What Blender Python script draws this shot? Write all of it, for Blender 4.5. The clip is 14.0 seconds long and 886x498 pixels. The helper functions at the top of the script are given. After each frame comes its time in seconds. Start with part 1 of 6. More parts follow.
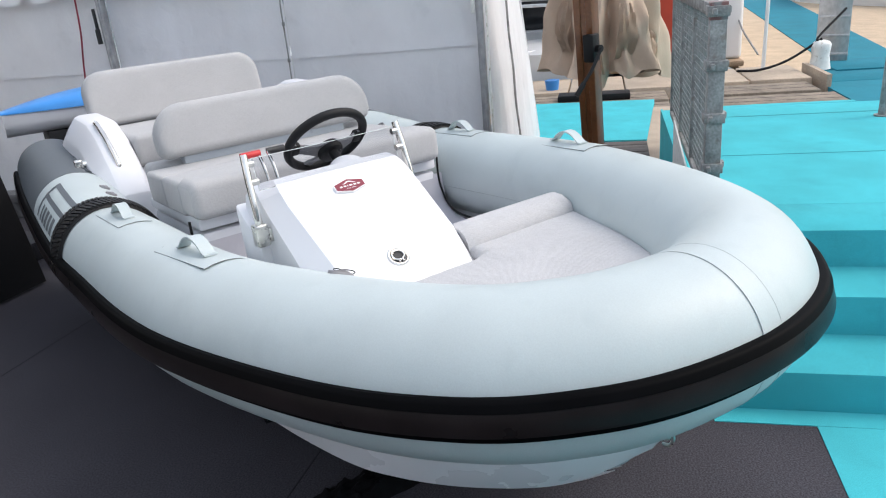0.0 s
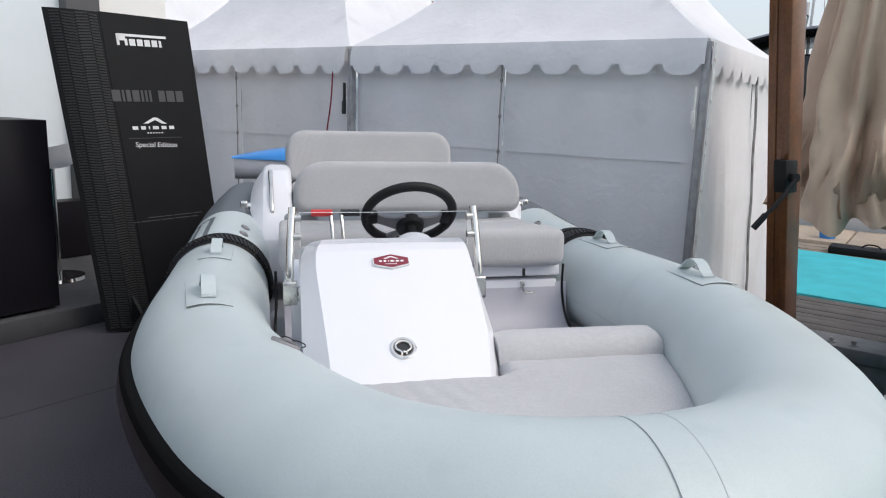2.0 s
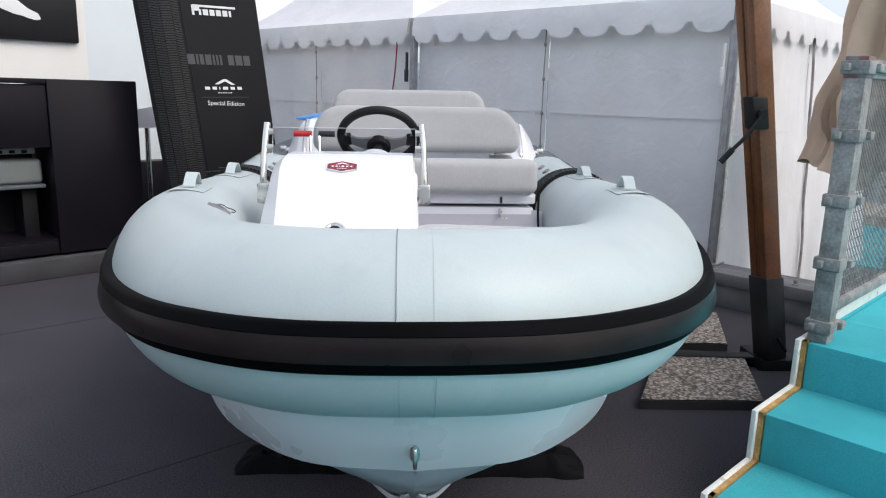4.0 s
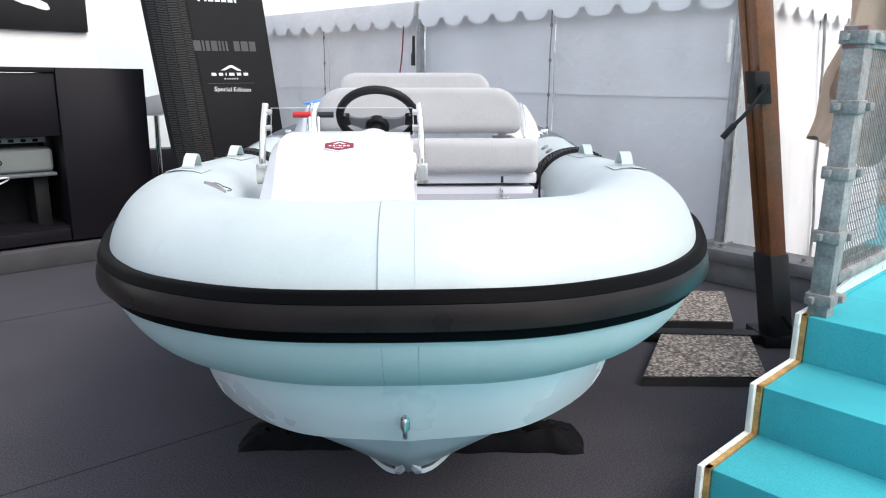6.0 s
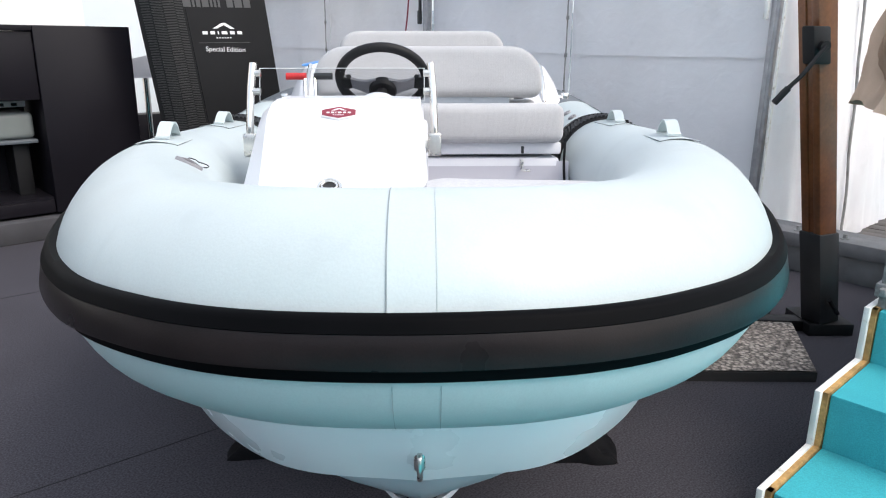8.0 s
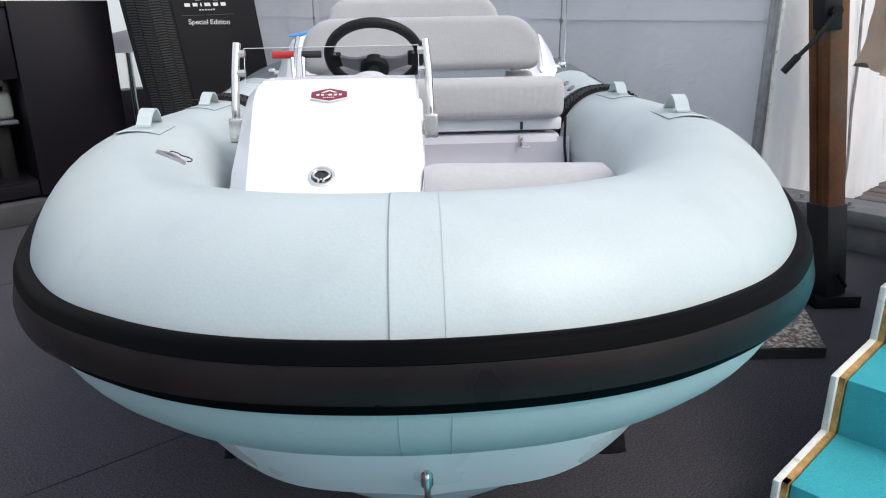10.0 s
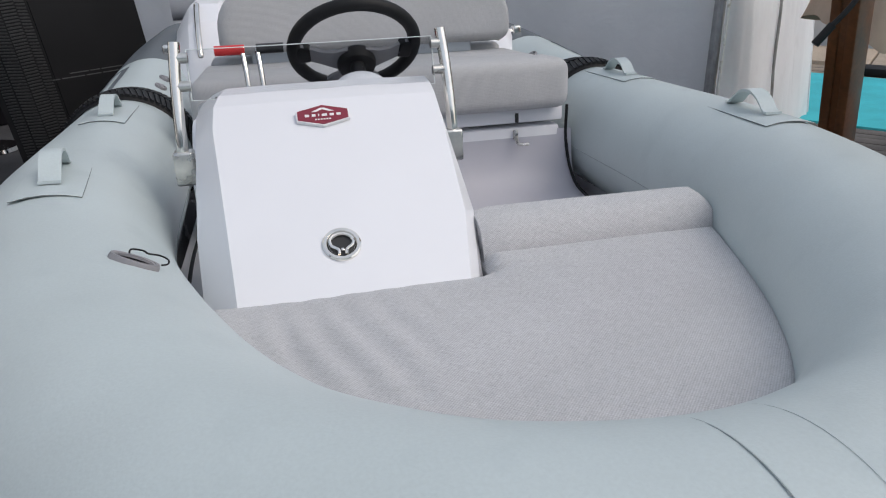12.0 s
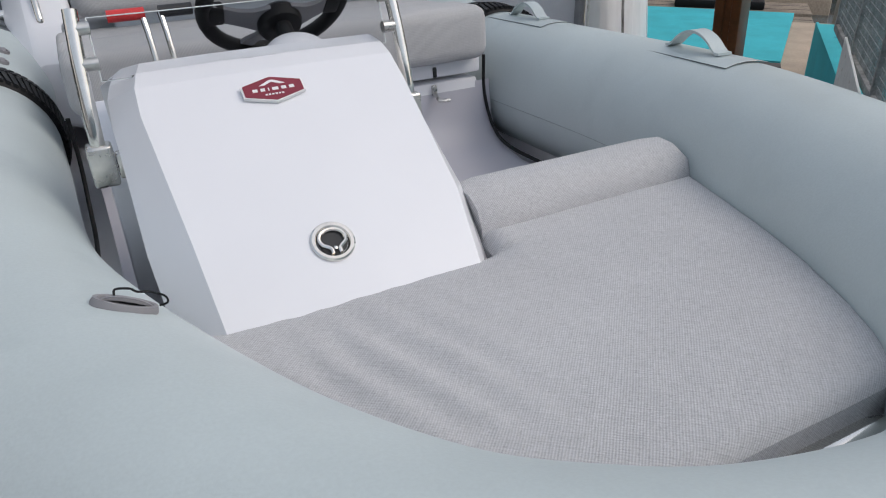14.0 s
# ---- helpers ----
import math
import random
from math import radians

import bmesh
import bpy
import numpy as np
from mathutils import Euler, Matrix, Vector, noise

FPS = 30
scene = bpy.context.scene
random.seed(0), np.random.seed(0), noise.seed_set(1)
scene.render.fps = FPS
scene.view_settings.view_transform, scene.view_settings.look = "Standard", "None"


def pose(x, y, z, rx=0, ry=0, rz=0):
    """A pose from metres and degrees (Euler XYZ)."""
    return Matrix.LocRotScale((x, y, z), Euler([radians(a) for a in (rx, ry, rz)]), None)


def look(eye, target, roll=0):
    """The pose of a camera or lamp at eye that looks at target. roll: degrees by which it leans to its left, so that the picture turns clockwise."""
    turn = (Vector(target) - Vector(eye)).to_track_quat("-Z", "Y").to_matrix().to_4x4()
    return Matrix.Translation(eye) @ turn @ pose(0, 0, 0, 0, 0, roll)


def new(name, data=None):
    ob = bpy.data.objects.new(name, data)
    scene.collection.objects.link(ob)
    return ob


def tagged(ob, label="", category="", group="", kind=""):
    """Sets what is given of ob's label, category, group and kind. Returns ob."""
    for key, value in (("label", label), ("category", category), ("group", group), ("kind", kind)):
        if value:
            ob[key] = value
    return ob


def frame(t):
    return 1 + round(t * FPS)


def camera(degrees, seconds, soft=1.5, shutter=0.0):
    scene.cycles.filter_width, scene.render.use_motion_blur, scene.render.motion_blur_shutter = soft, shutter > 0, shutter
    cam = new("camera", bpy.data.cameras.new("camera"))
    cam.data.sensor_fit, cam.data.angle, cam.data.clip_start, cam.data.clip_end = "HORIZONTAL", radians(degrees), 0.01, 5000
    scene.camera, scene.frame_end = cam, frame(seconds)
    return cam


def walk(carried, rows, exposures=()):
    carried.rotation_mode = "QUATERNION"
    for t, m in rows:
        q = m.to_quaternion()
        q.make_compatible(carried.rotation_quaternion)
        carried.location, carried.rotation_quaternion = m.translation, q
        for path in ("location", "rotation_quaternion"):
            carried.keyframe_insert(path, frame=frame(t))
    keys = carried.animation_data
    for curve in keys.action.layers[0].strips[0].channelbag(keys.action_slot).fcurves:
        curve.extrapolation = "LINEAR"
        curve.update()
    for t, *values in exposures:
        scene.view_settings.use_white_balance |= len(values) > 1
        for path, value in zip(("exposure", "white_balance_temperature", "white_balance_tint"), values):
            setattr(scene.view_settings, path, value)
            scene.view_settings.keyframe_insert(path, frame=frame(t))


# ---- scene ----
cam = camera(63.7, 14.0, soft=1.1)
PATH = [
    (0, (-1.315, -0.598, 1.739), (-0.263, 0.953, 1.04), -5.3),
    (0.5, (-1.149, -0.543, 1.719), (-0.249, 1.117, 1.061), -5.5),
    (1, (-0.949, -0.516, 1.725), (-0.094, 1.195, 1.142), -3.3),
    (1.5, (-0.768, -0.533, 1.688), (-0.161, 1.306, 1.188), -1.5),
    (2, (-0.565, -0.617, 1.597), (-0.132, 1.296, 1.205), 1.9),
    (2.5, (-0.464, -0.761, 1.518), (-0.112, 1.187, 1.229), 4.3),
    (3, (-0.358, -0.951, 1.459), (-0.067, 1.004, 1.154), 2.7),
    (3.5, (-0.115, -1.05, 1.424), (0.045, 0.907, 1.046), 1.6),
    (3.7, (-0.039, -1.086, 1.406), (0.079, 0.869, 1.001), 1.8),
    (5.8, (0.029, -1.181, 1.381), (0.118, 0.763, 0.918), 0.9),
    (6, (0.048, -1.146, 1.368), (0.113, 0.799, 0.906), 0.6),
    (6.5, (0.046, -0.989, 1.338), (0.057, 0.947, 0.835), -0.1),
    (7, (0.001, -0.857, 1.341), (0.051, 1.059, 0.769), -0.0),
    (7.5, (0.002, -0.812, 1.353), (0.063, 1.102, 0.775), 0.6),
    (8, (0.021, -0.791, 1.346), (0.075, 1.129, 0.788), 0.6),
    (8.5, (0.03, -0.785, 1.345), (0.073, 1.139, 0.801), 0.7),
    (9, (0.026, -0.78, 1.345), (0.06, 1.143, 0.798), 0.6),
    (9.2, (0.022, -0.783, 1.345), (0.055, 1.139, 0.795), 0.4),
    (11.3, (-0.139, -0.232, 1.458), (0.064, 1.579, 0.635), -2.1),
    (11.5, (-0.193, -0.159, 1.457), (0.06, 1.651, 0.644), -1.7),
    (12, (-0.343, -0.02, 1.47), (0.07, 1.764, 0.668), -1.0),
    (12.5, (-0.407, 0.115, 1.459), (0.164, 1.829, 0.6), -0.5),
    (13, (-0.424, 0.204, 1.444), (0.224, 1.844, 0.501), -0.7),
    (13.5, (-0.49, 0.224, 1.465), (0.257, 1.8, 0.486), -1.0),
    (14, (-0.552, 0.233, 1.468), (0.243, 1.81, 0.529), -1.3),
]
EXPOSURES = [(0, 0.08), (0.5, 0.1), (1, -0.06), (1.5, -0.16), (2, -0.31), (2.5, -0.35), (3, -0.42), (3.5, -0.3), (6, 0.38), (7, 0.38), (9, 0.24), (11.3, -0.41), (12, -0.63), (12.5, -0.74), (13.2, -0.73), (14, -0.69)]
walk(cam, [(t, look(eye, target, roll)) for t, eye, target, roll in PATH], exposures=EXPOSURES)

# ---- world and sun ----
world = bpy.data.worlds.new("sky")
scene.world = world
world.use_nodes = True
wn = world.node_tree.nodes
sky = wn.new("ShaderNodeTexSky")
sky.sky_type, sky.sun_disc = "NISHITA", False
sky.sun_elevation, sky.sun_rotation = radians(48), radians(125)
sky.air_density, sky.dust_density, sky.ozone_density = 1.0, 4.4, 1.3
# thin bright haze over the whole sky
haze = wn.new("ShaderNodeMix")
haze.data_type, haze.blend_type = "RGBA", "ADD"
haze.inputs[0].default_value = 1.0
haze.inputs[7].default_value = (4.7, 5.0, 5.35, 1)
world.node_tree.links.new(sky.outputs[0], haze.inputs[6])
wn["Background"].inputs[1].default_value = 0.13
world.node_tree.links.new(haze.outputs[2], wn["Background"].inputs[0])
sun = new("sun", bpy.data.lights.new("sun", "SUN"))
sun.data.energy, sun.data.angle, sun.data.color = 1.0, radians(30), (1.0, 0.975, 0.95)
sun.matrix_world = look((4.2, -3.0, 5.6), (0, 0, 0))

# ---- materials ----
def material(name, colour, rough=0.5, metal=0.0, spec=0.5, var=0.1, scale=6.0, grain=0.0, grain_scale=300.0, bump=0.0, coat=0.0, stain=None):
    """Two scales of variation, fine relief, and optional stains."""
    m = bpy.data.materials.new(name)
    m.use_nodes = True
    nt = m.node_tree
    N, L = nt.nodes, nt.links.new
    b = N["Principled BSDF"]
    b.inputs["Metallic"].default_value = metal
    b.inputs["Coat Weight"].default_value = coat
    b.inputs["Specular IOR Level"].default_value = spec
    tc = N.new("ShaderNodeTexCoord")
    n1 = N.new("ShaderNodeTexNoise")
    n1.inputs["Scale"].default_value, n1.inputs["Detail"].default_value = scale, 5
    L(tc.outputs["Object"], n1.inputs["Vector"])
    n2 = N.new("ShaderNodeTexNoise")
    n2.inputs["Scale"].default_value, n2.inputs["Detail"].default_value = grain_scale, 3
    L(tc.outputs["Object"], n2.inputs["Vector"])
    r = N.new("ShaderNodeValToRGB")
    lo = [max(0, c * (1 - var)) for c in colour]
    hi = [min(1, c * (1 + var)) for c in colour]
    r.color_ramp.elements[0].color, r.color_ramp.elements[1].color = (*lo, 1), (*hi, 1)
    r.color_ramp.elements[0].position, r.color_ramp.elements[1].position = 0.3, 0.7
    L(n1.outputs[0], r.inputs[0])
    out = r.outputs[0]
    if grain:
        mr = N.new("ShaderNodeMapRange")
        mr.inputs[1].default_value, mr.inputs[2].default_value = 0.3, 0.7
        mr.inputs[3].default_value, mr.inputs[4].default_value = 1 - grain, 1 + grain
        L(n2.outputs[0], mr.inputs[0])
        mx = N.new("ShaderNodeMix")
        mx.data_type, mx.blend_type = "RGBA", "MULTIPLY"
        mx.inputs[0].default_value = 1
        L(out, mx.inputs[6])
        L(mr.outputs[0], mx.inputs[7])
        out = mx.outputs[2]
    if stain:
        n3 = N.new("ShaderNodeTexNoise")
        n3.inputs["Scale"].default_value, n3.inputs["Detail"].default_value = stain[1], 8
        L(tc.outputs["Object"], n3.inputs["Vector"])
        m3 = N.new("ShaderNodeMapRange")
        m3.inputs[1].default_value, m3.inputs[2].default_value = stain[2], stain[2] + 0.12
        m3.inputs[4].default_value = stain[3]
        L(n3.outputs[0], m3.inputs[0])
        mx = N.new("ShaderNodeMix")
        mx.data_type = "RGBA"
        L(m3.outputs[0], mx.inputs[0])
        L(out, mx.inputs[6])
        mx.inputs[7].default_value = (*stain[0], 1)
        out = mx.outputs[2]
    L(out, b.inputs["Base Color"])
    rr = N.new("ShaderNodeMapRange")
    rr.inputs[3].default_value, rr.inputs[4].default_value = max(0.02, rough - 0.08), min(1, rough + 0.08)
    L(n1.outputs[0], rr.inputs[0])
    L(rr.outputs[0], b.inputs["Roughness"])
    if bump:
        bp = N.new("ShaderNodeBump")
        bp.inputs["Strength"].default_value, bp.inputs["Distance"].default_value = bump, 0.002
        L(n2.outputs[0], bp.inputs["Height"])
        L(bp.outputs[0], b.inputs["Normal"])
    return m


def woven(name, colour, pitch=0.0035, turn=0.0, calm=1.0):
    """Ribbed outdoor fabric: ribs one way, uneven slub threads the other, heathered yarn."""
    m = material(name, colour, 0.9, var=0.04, scale=5, grain=0.10 - 0.07 * calm, grain_scale=400)
    nt = m.node_tree
    N, L = nt.nodes, nt.links.new
    b = N["Principled BSDF"]
    tc = N.new("ShaderNodeTexCoord")
    sep, sm = N.new("ShaderNodeSeparateXYZ"), N.new("ShaderNodeMath")
    L(tc.outputs["Object"], sep.inputs[0])
    L(sep.outputs[1], sm.inputs[0])
    L(sep.outputs[2], sm.inputs[1])
    flat = N.new("ShaderNodeCombineXYZ")
    L(sep.outputs[0], flat.inputs[0])
    L(sm.outputs[0], flat.inputs[1])
    com = N.new("ShaderNodeMapping")
    com.inputs["Rotation"].default_value = (0, 0, radians(turn))
    L(flat.outputs[0], com.inputs["Vector"])
    rib = N.new("ShaderNodeTexWave")
    rib.bands_direction = "X"
    rib.inputs["Scale"].default_value, rib.inputs["Distortion"].default_value = 0.314 / pitch, 0.5
    rib.inputs["Detail"].default_value, rib.inputs["Detail Scale"].default_value = 3, 2.2
    L(com.outputs[0], rib.inputs["Vector"])
    factors = []

    def stretched(sx, sy, lo, hi, a, c):
        mp = N.new("ShaderNodeMapping")
        mp.inputs["Scale"].default_value = (sx, sy, 1)
        L(com.outputs[0], mp.inputs["Vector"])
        t = N.new("ShaderNodeTexNoise")
        t.noise_dimensions = "2D"
        t.inputs["Scale"].default_value, t.inputs["Detail"].default_value = 1.0, 3
        L(mp.outputs[0], t.inputs["Vector"])
        r = N.new("ShaderNodeMapRange")
        r.inputs[1].default_value, r.inputs[2].default_value = a, c
        r.inputs[3].default_value, r.inputs[4].default_value = lo, hi
        L(t.outputs[0], r.inputs[0])
        factors.append(r.outputs[0])
        return t

    slub = stretched(30, 480, 0.91 + 0.05 * calm, 1.05 - 0.03 * calm, 0.32, 0.62)
    stretched(230, 40, 0.93 + 0.04 * calm, 1.05 - 0.03 * calm, 0.3, 0.65)
    stretched(170, 300, 0.8 + 0.15 * calm, 1.03, 0.27, 0.42)
    mr = N.new("ShaderNodeMapRange")
    mr.inputs[3].default_value, mr.inputs[4].default_value = 0.85 + 0.10 * calm, 1.12 - 0.075 * calm
    L(rib.outputs["Fac"], mr.inputs[0])
    factors.append(mr.outputs[0])
    src = b.inputs["Base Color"].links[0].from_socket
    for f in factors:
        mx = N.new("ShaderNodeMix")
        mx.data_type, mx.blend_type = "RGBA", "MULTIPLY"
        mx.inputs[0].default_value = 1
        L(src, mx.inputs[6])
        L(f, mx.inputs[7])
        src = mx.outputs[2]
    L(src, b.inputs["Base Color"])
    weft = N.new("ShaderNodeTexWave")
    weft.bands_direction = "Y"
    weft.inputs["Scale"].default_value, weft.inputs["Distortion"].default_value = 0.314 / pitch * 0.8, 0.8
    weft.inputs["Detail"].default_value = 2
    L(com.outputs[0], weft.inputs["Vector"])
    wr = N.new("ShaderNodeMapRange")
    wr.inputs[3].default_value, wr.inputs[4].default_value = 0.955, 1.04
    L(weft.outputs["Fac"], wr.inputs[0])
    mx = N.new("ShaderNodeMix")
    mx.data_type, mx.blend_type = "RGBA", "MULTIPLY"
    mx.inputs[0].default_value = 1
    L(src, mx.inputs[6])
    L(wr.outputs[0], mx.inputs[7])
    L(mx.outputs[2], b.inputs["Base Color"])
    hs = N.new("ShaderNodeMath")
    L(rib.outputs["Fac"], hs.inputs[0])
    L(slub.outputs[0], hs.inputs[1])
    bp = N.new("ShaderNodeBump")
    bp.inputs["Strength"].default_value, bp.inputs["Distance"].default_value = 0.28, 0.0012
    L(hs.outputs[0], bp.inputs["Height"])
    L(bp.outputs[0], b.inputs["Normal"])
    b.inputs["Sheen Weight"].default_value = 0.15
    return m


def glassy(name, colour, rough=0.02, alpha_mix=0.0):
    m = bpy.data.materials.new(name)
    m.use_nodes = True
    b = m.node_tree.nodes["Principled BSDF"]
    b.inputs["Base Color"].default_value = (*colour, 1)
    b.inputs["Roughness"].default_value = rough
    b.inputs["Transmission Weight"].default_value = 1.0
    b.inputs["IOR"].default_value = 1.02 if alpha_mix else 1.45
    return m


M_TUBE = material("tube_rubber", (0.47, 0.53, 0.535), 0.42, var=0.045, scale=4, grain=0.03, grain_scale=260, bump=0.12, stain=((0.40, 0.46, 0.47), 9, 0.58, 0.35))
M_TUBE_DARK = material("tube_dark_grey", (0.10, 0.115, 0.13), 0.5, var=0.08, scale=3, grain=0.05, bump=0.1)
M_RAIL = material("rail_rubber", (0.012, 0.0088, 0.009), 0.30, spec=0.16, var=0.25, scale=8, grain=0.1, bump=0.1)
M_BLACK = material("black_rubber", (0.010, 0.010, 0.011), 0.55, spec=0.25, var=0.2, grain=0.1, bump=0.2)
M_LIP = material("matt_black_lip", (0.0025, 0.0025, 0.003), 0.55, spec=0.035, var=0.2)
M_CLOTH = material("black_cloth", (0.006, 0.006, 0.007), 0.7, spec=0.08, var=0.3, scale=20, grain=0.2, bump=0.3)
M_SEAM = material("seam_glue_shade", (0.30, 0.34, 0.35), 0.6)
M_SEAM_FAINT = material("seam_glue_faint", (0.41, 0.465, 0.47), 0.5)
M_GLUE = material("patch_glue", (0.15, 0.17, 0.17), 0.6)
M_GEL = material("white_gelcoat", (0.75, 0.755, 0.785), 0.34, var=0.02, scale=3, coat=0.1)
# white gelcoat toned down: the shade of the cockpit well is in this colour
M_LINER = material("satin_gelcoat_shaded", (0.50, 0.495, 0.54), 0.45, spec=0.35, var=0.03, scale=4)
M_HULL = material("hull_gelcoat", (0.78, 0.785, 0.81), 0.28, var=0.03, scale=3)
M_HULLG = material("hull_grey", (0.42, 0.46, 0.5), 0.3, var=0.05)
M_FABRIC = woven("grey_fabric", (0.42, 0.42, 0.425))
M_FABRIC_BOW = woven("grey_fabric_bow", (0.46, 0.46, 0.47), turn=42, calm=0.3)
M_CHROME = material("polished_steel", (0.78, 0.76, 0.72), 0.12, metal=1.0, var=0.08, scale=20)
M_STEEL = material("cast_steel", (0.62, 0.61, 0.58), 0.28, metal=1.0, var=0.15, scale=30)
M_EYE = material("grey_moulding", (0.23, 0.225, 0.235), 0.5, var=0.05)
M_RED = material("badge_red", (0.22, 0.02, 0.04), 0.35, var=0.1)
M_REDGRIP = material("red_grip", (0.55, 0.03, 0.03), 0.35, var=0.1)
M_WHITE = material("white_print", (0.8, 0.8, 0.8), 0.5, var=0.03)
M_GREYPRINT = material("grey_print", (0.075, 0.075, 0.077), 0.5, var=0.05)
M_CLEAR = glassy("clear_acrylic", (0.80, 0.81, 0.82), alpha_mix=1)
M_CARPET = material("dark_carpet", (0.058, 0.0555, 0.065), 0.95, spec=0.15, var=0.10, scale=1.6, grain=0.42, grain_scale=150, bump=0.9, stain=((0.10, 0.10, 0.11), 60, 0.66, 0.3))
M_CARPET_JOINT = material("carpet_joint", (0.02, 0.02, 0.023), 0.95, var=0.3, scale=30, grain=0.3)
M_TURQ = material("turquoise_carpet", (0.06, 0.44, 0.50), 0.9, spec=0.2, var=0.1, scale=3, grain=0.12, grain_scale=250, bump=0.6, stain=((0.05, 0.35, 0.41), 5, 0.6, 0.5))
M_TURQ_DEEP = material("deep_turquoise_carpet", (0.022, 0.20, 0.27), 0.9, spec=0.2, var=0.12, scale=2, grain=0.12, grain_scale=200, bump=0.5)
M_TURQ_JOINT = material("turquoise_joint", (0.035, 0.26, 0.30), 0.9, var=0.3, scale=20)
M_TENT = material("tent_pvc", (0.80, 0.80, 0.82), 0.45, var=0.05, scale=2.5, grain=0.02, bump=0.1, stain=((0.5, 0.5, 0.5), 3, 0.62, 0.3))
M_ALU = material("aluminium", (0.5, 0.5, 0.5), 0.45, metal=0.9, var=0.15, scale=15)
M_POST = material("grey_extrusion", (0.34, 0.34, 0.35), 0.5, metal=0.2, var=0.2, scale=15)
M_GALV = material("galvanised", (0.27, 0.268, 0.262), 0.6, spec=0.3, var=0.35, scale=12, grain=0.2, grain_scale=90, bump=0.3, stain=((0.16, 0.11, 0.08), 18, 0.6, 0.6))
M_WOOD = material("varnished_wood", (0.155, 0.056, 0.02), 0.35, var=0.25, scale=7, grain=0.15, grain_scale=60, coat=0.3)
M_DARKMETAL = material("dark_metal", (0.035, 0.036, 0.038), 0.45, metal=0.3, var=0.2)
M_SIGN = material("sign_board", (0.012, 0.012, 0.013), 0.5, spec=0.2, var=0.15, scale=3)
M_TREAD = material("sign_tread", (0.026, 0.026, 0.027), 0.55, var=0.2)
M_CAB = material("cabinet_board", (0.010, 0.009, 0.012), 0.4, spec=0.16, var=0.12, scale=2)
M_PLINTH = material("plinth_carpet", (0.05, 0.05, 0.055), 0.9, var=0.2, grain=0.25, bump=0.5)
M_WALL = material("booth_wall", (0.82, 0.81, 0.78), 0.6, var=0.03, scale=2)
M_WALLBLUE = material("booth_wall_cool", (0.70, 0.76, 0.79), 0.5, var=0.03, scale=2)
M_CANVAS = material("beige_canvas", (0.54, 0.41, 0.31), 0.9, var=0.12, scale=4, grain=0.08, grain_scale=350, bump=0.4)
M_GRAVEL = material("washed_gravel", (0.30, 0.25, 0.22), 0.85, var=0.1, scale=30, grain=0.9, grain_scale=110, bump=1.0)
gn = M_GRAVEL.node_tree
gv = gn.nodes.new("ShaderNodeTexVoronoi")
gv.inputs["Scale"].default_value = 62
gt = gn.nodes.new("ShaderNodeTexCoord")
gn.links.new(gt.outputs["Object"], gv.inputs["Vector"])
gr = gn.nodes.new("ShaderNodeValToRGB")
gr.color_ramp.elements[0].color, gr.color_ramp.elements[1].color = (0.10, 0.085, 0.075, 1), (0.62, 0.54, 0.47, 1)
gn.links.new(gv.outputs["Color"], gr.inputs[0])
ge = gn.nodes.new("ShaderNodeMapRange")
ge.inputs[1].default_value, ge.inputs[2].default_value, ge.inputs[3].default_value, ge.inputs[4].default_value = 0.3, 0.75, 1.0, 0.3
gn.links.new(gv.outputs["Distance"], ge.inputs[0])
gm = gn.nodes.new("ShaderNodeMix")
gm.data_type, gm.blend_type = "RGBA", "MULTIPLY"
gm.inputs[0].default_value = 1
gn.links.new(gr.outputs[0], gm.inputs[6])
gn.links.new(ge.outputs[0], gm.inputs[7])
gn.links.new(gm.outputs[2], gn.nodes["Principled BSDF"].inputs["Base Color"])
gb = gn.nodes.new("ShaderNodeBump")
gb.inputs["Strength"].default_value, gb.inputs["Distance"].default_value = 0.8, 0.004
gb.invert = True
gn.links.new(gv.outputs["Distance"], gb.inputs["Height"])
gn.links.new(gb.outputs[0], gn.nodes["Principled BSDF"].inputs["Normal"])
M_SLABEDGE = material("slab_edge", (0.03, 0.028, 0.027), 0.7, var=0.2)
M_PLY = material("plywood_edge", (0.42, 0.25, 0.09), 0.8, var=0.3, scale=15, grain=0.2, grain_scale=80)
M_PAINTW = material("white_paint", (0.75, 0.75, 0.72), 0.6, var=0.08, scale=20, stain=((0.35, 0.28, 0.2), 25, 0.6, 0.7))
M_PLANK = material("weathered_plank", (0.22, 0.18, 0.14), 0.85, var=0.3, scale=6, grain=0.25, grain_scale=70, bump=0.6)
M_DECKING = material("dark_deck_board", (0.085, 0.078, 0.074), 0.85, var=0.25, scale=5, grain=0.2, grain_scale=60, bump=0.5)
M_QUAY = material("quay_stone", (0.42, 0.34, 0.26), 0.85, var=0.15, scale=3, grain=0.15, grain_scale=60, bump=0.5)
M_BLUE = material("blue_plastic", (0.04, 0.24, 0.62), 0.3, var=0.08, scale=4)
M_DECK = material("grey_deck_plate", (0.17, 0.17, 0.175), 0.6, metal=0.2, var=0.2, scale=8, grain=0.15, bump=0.4)

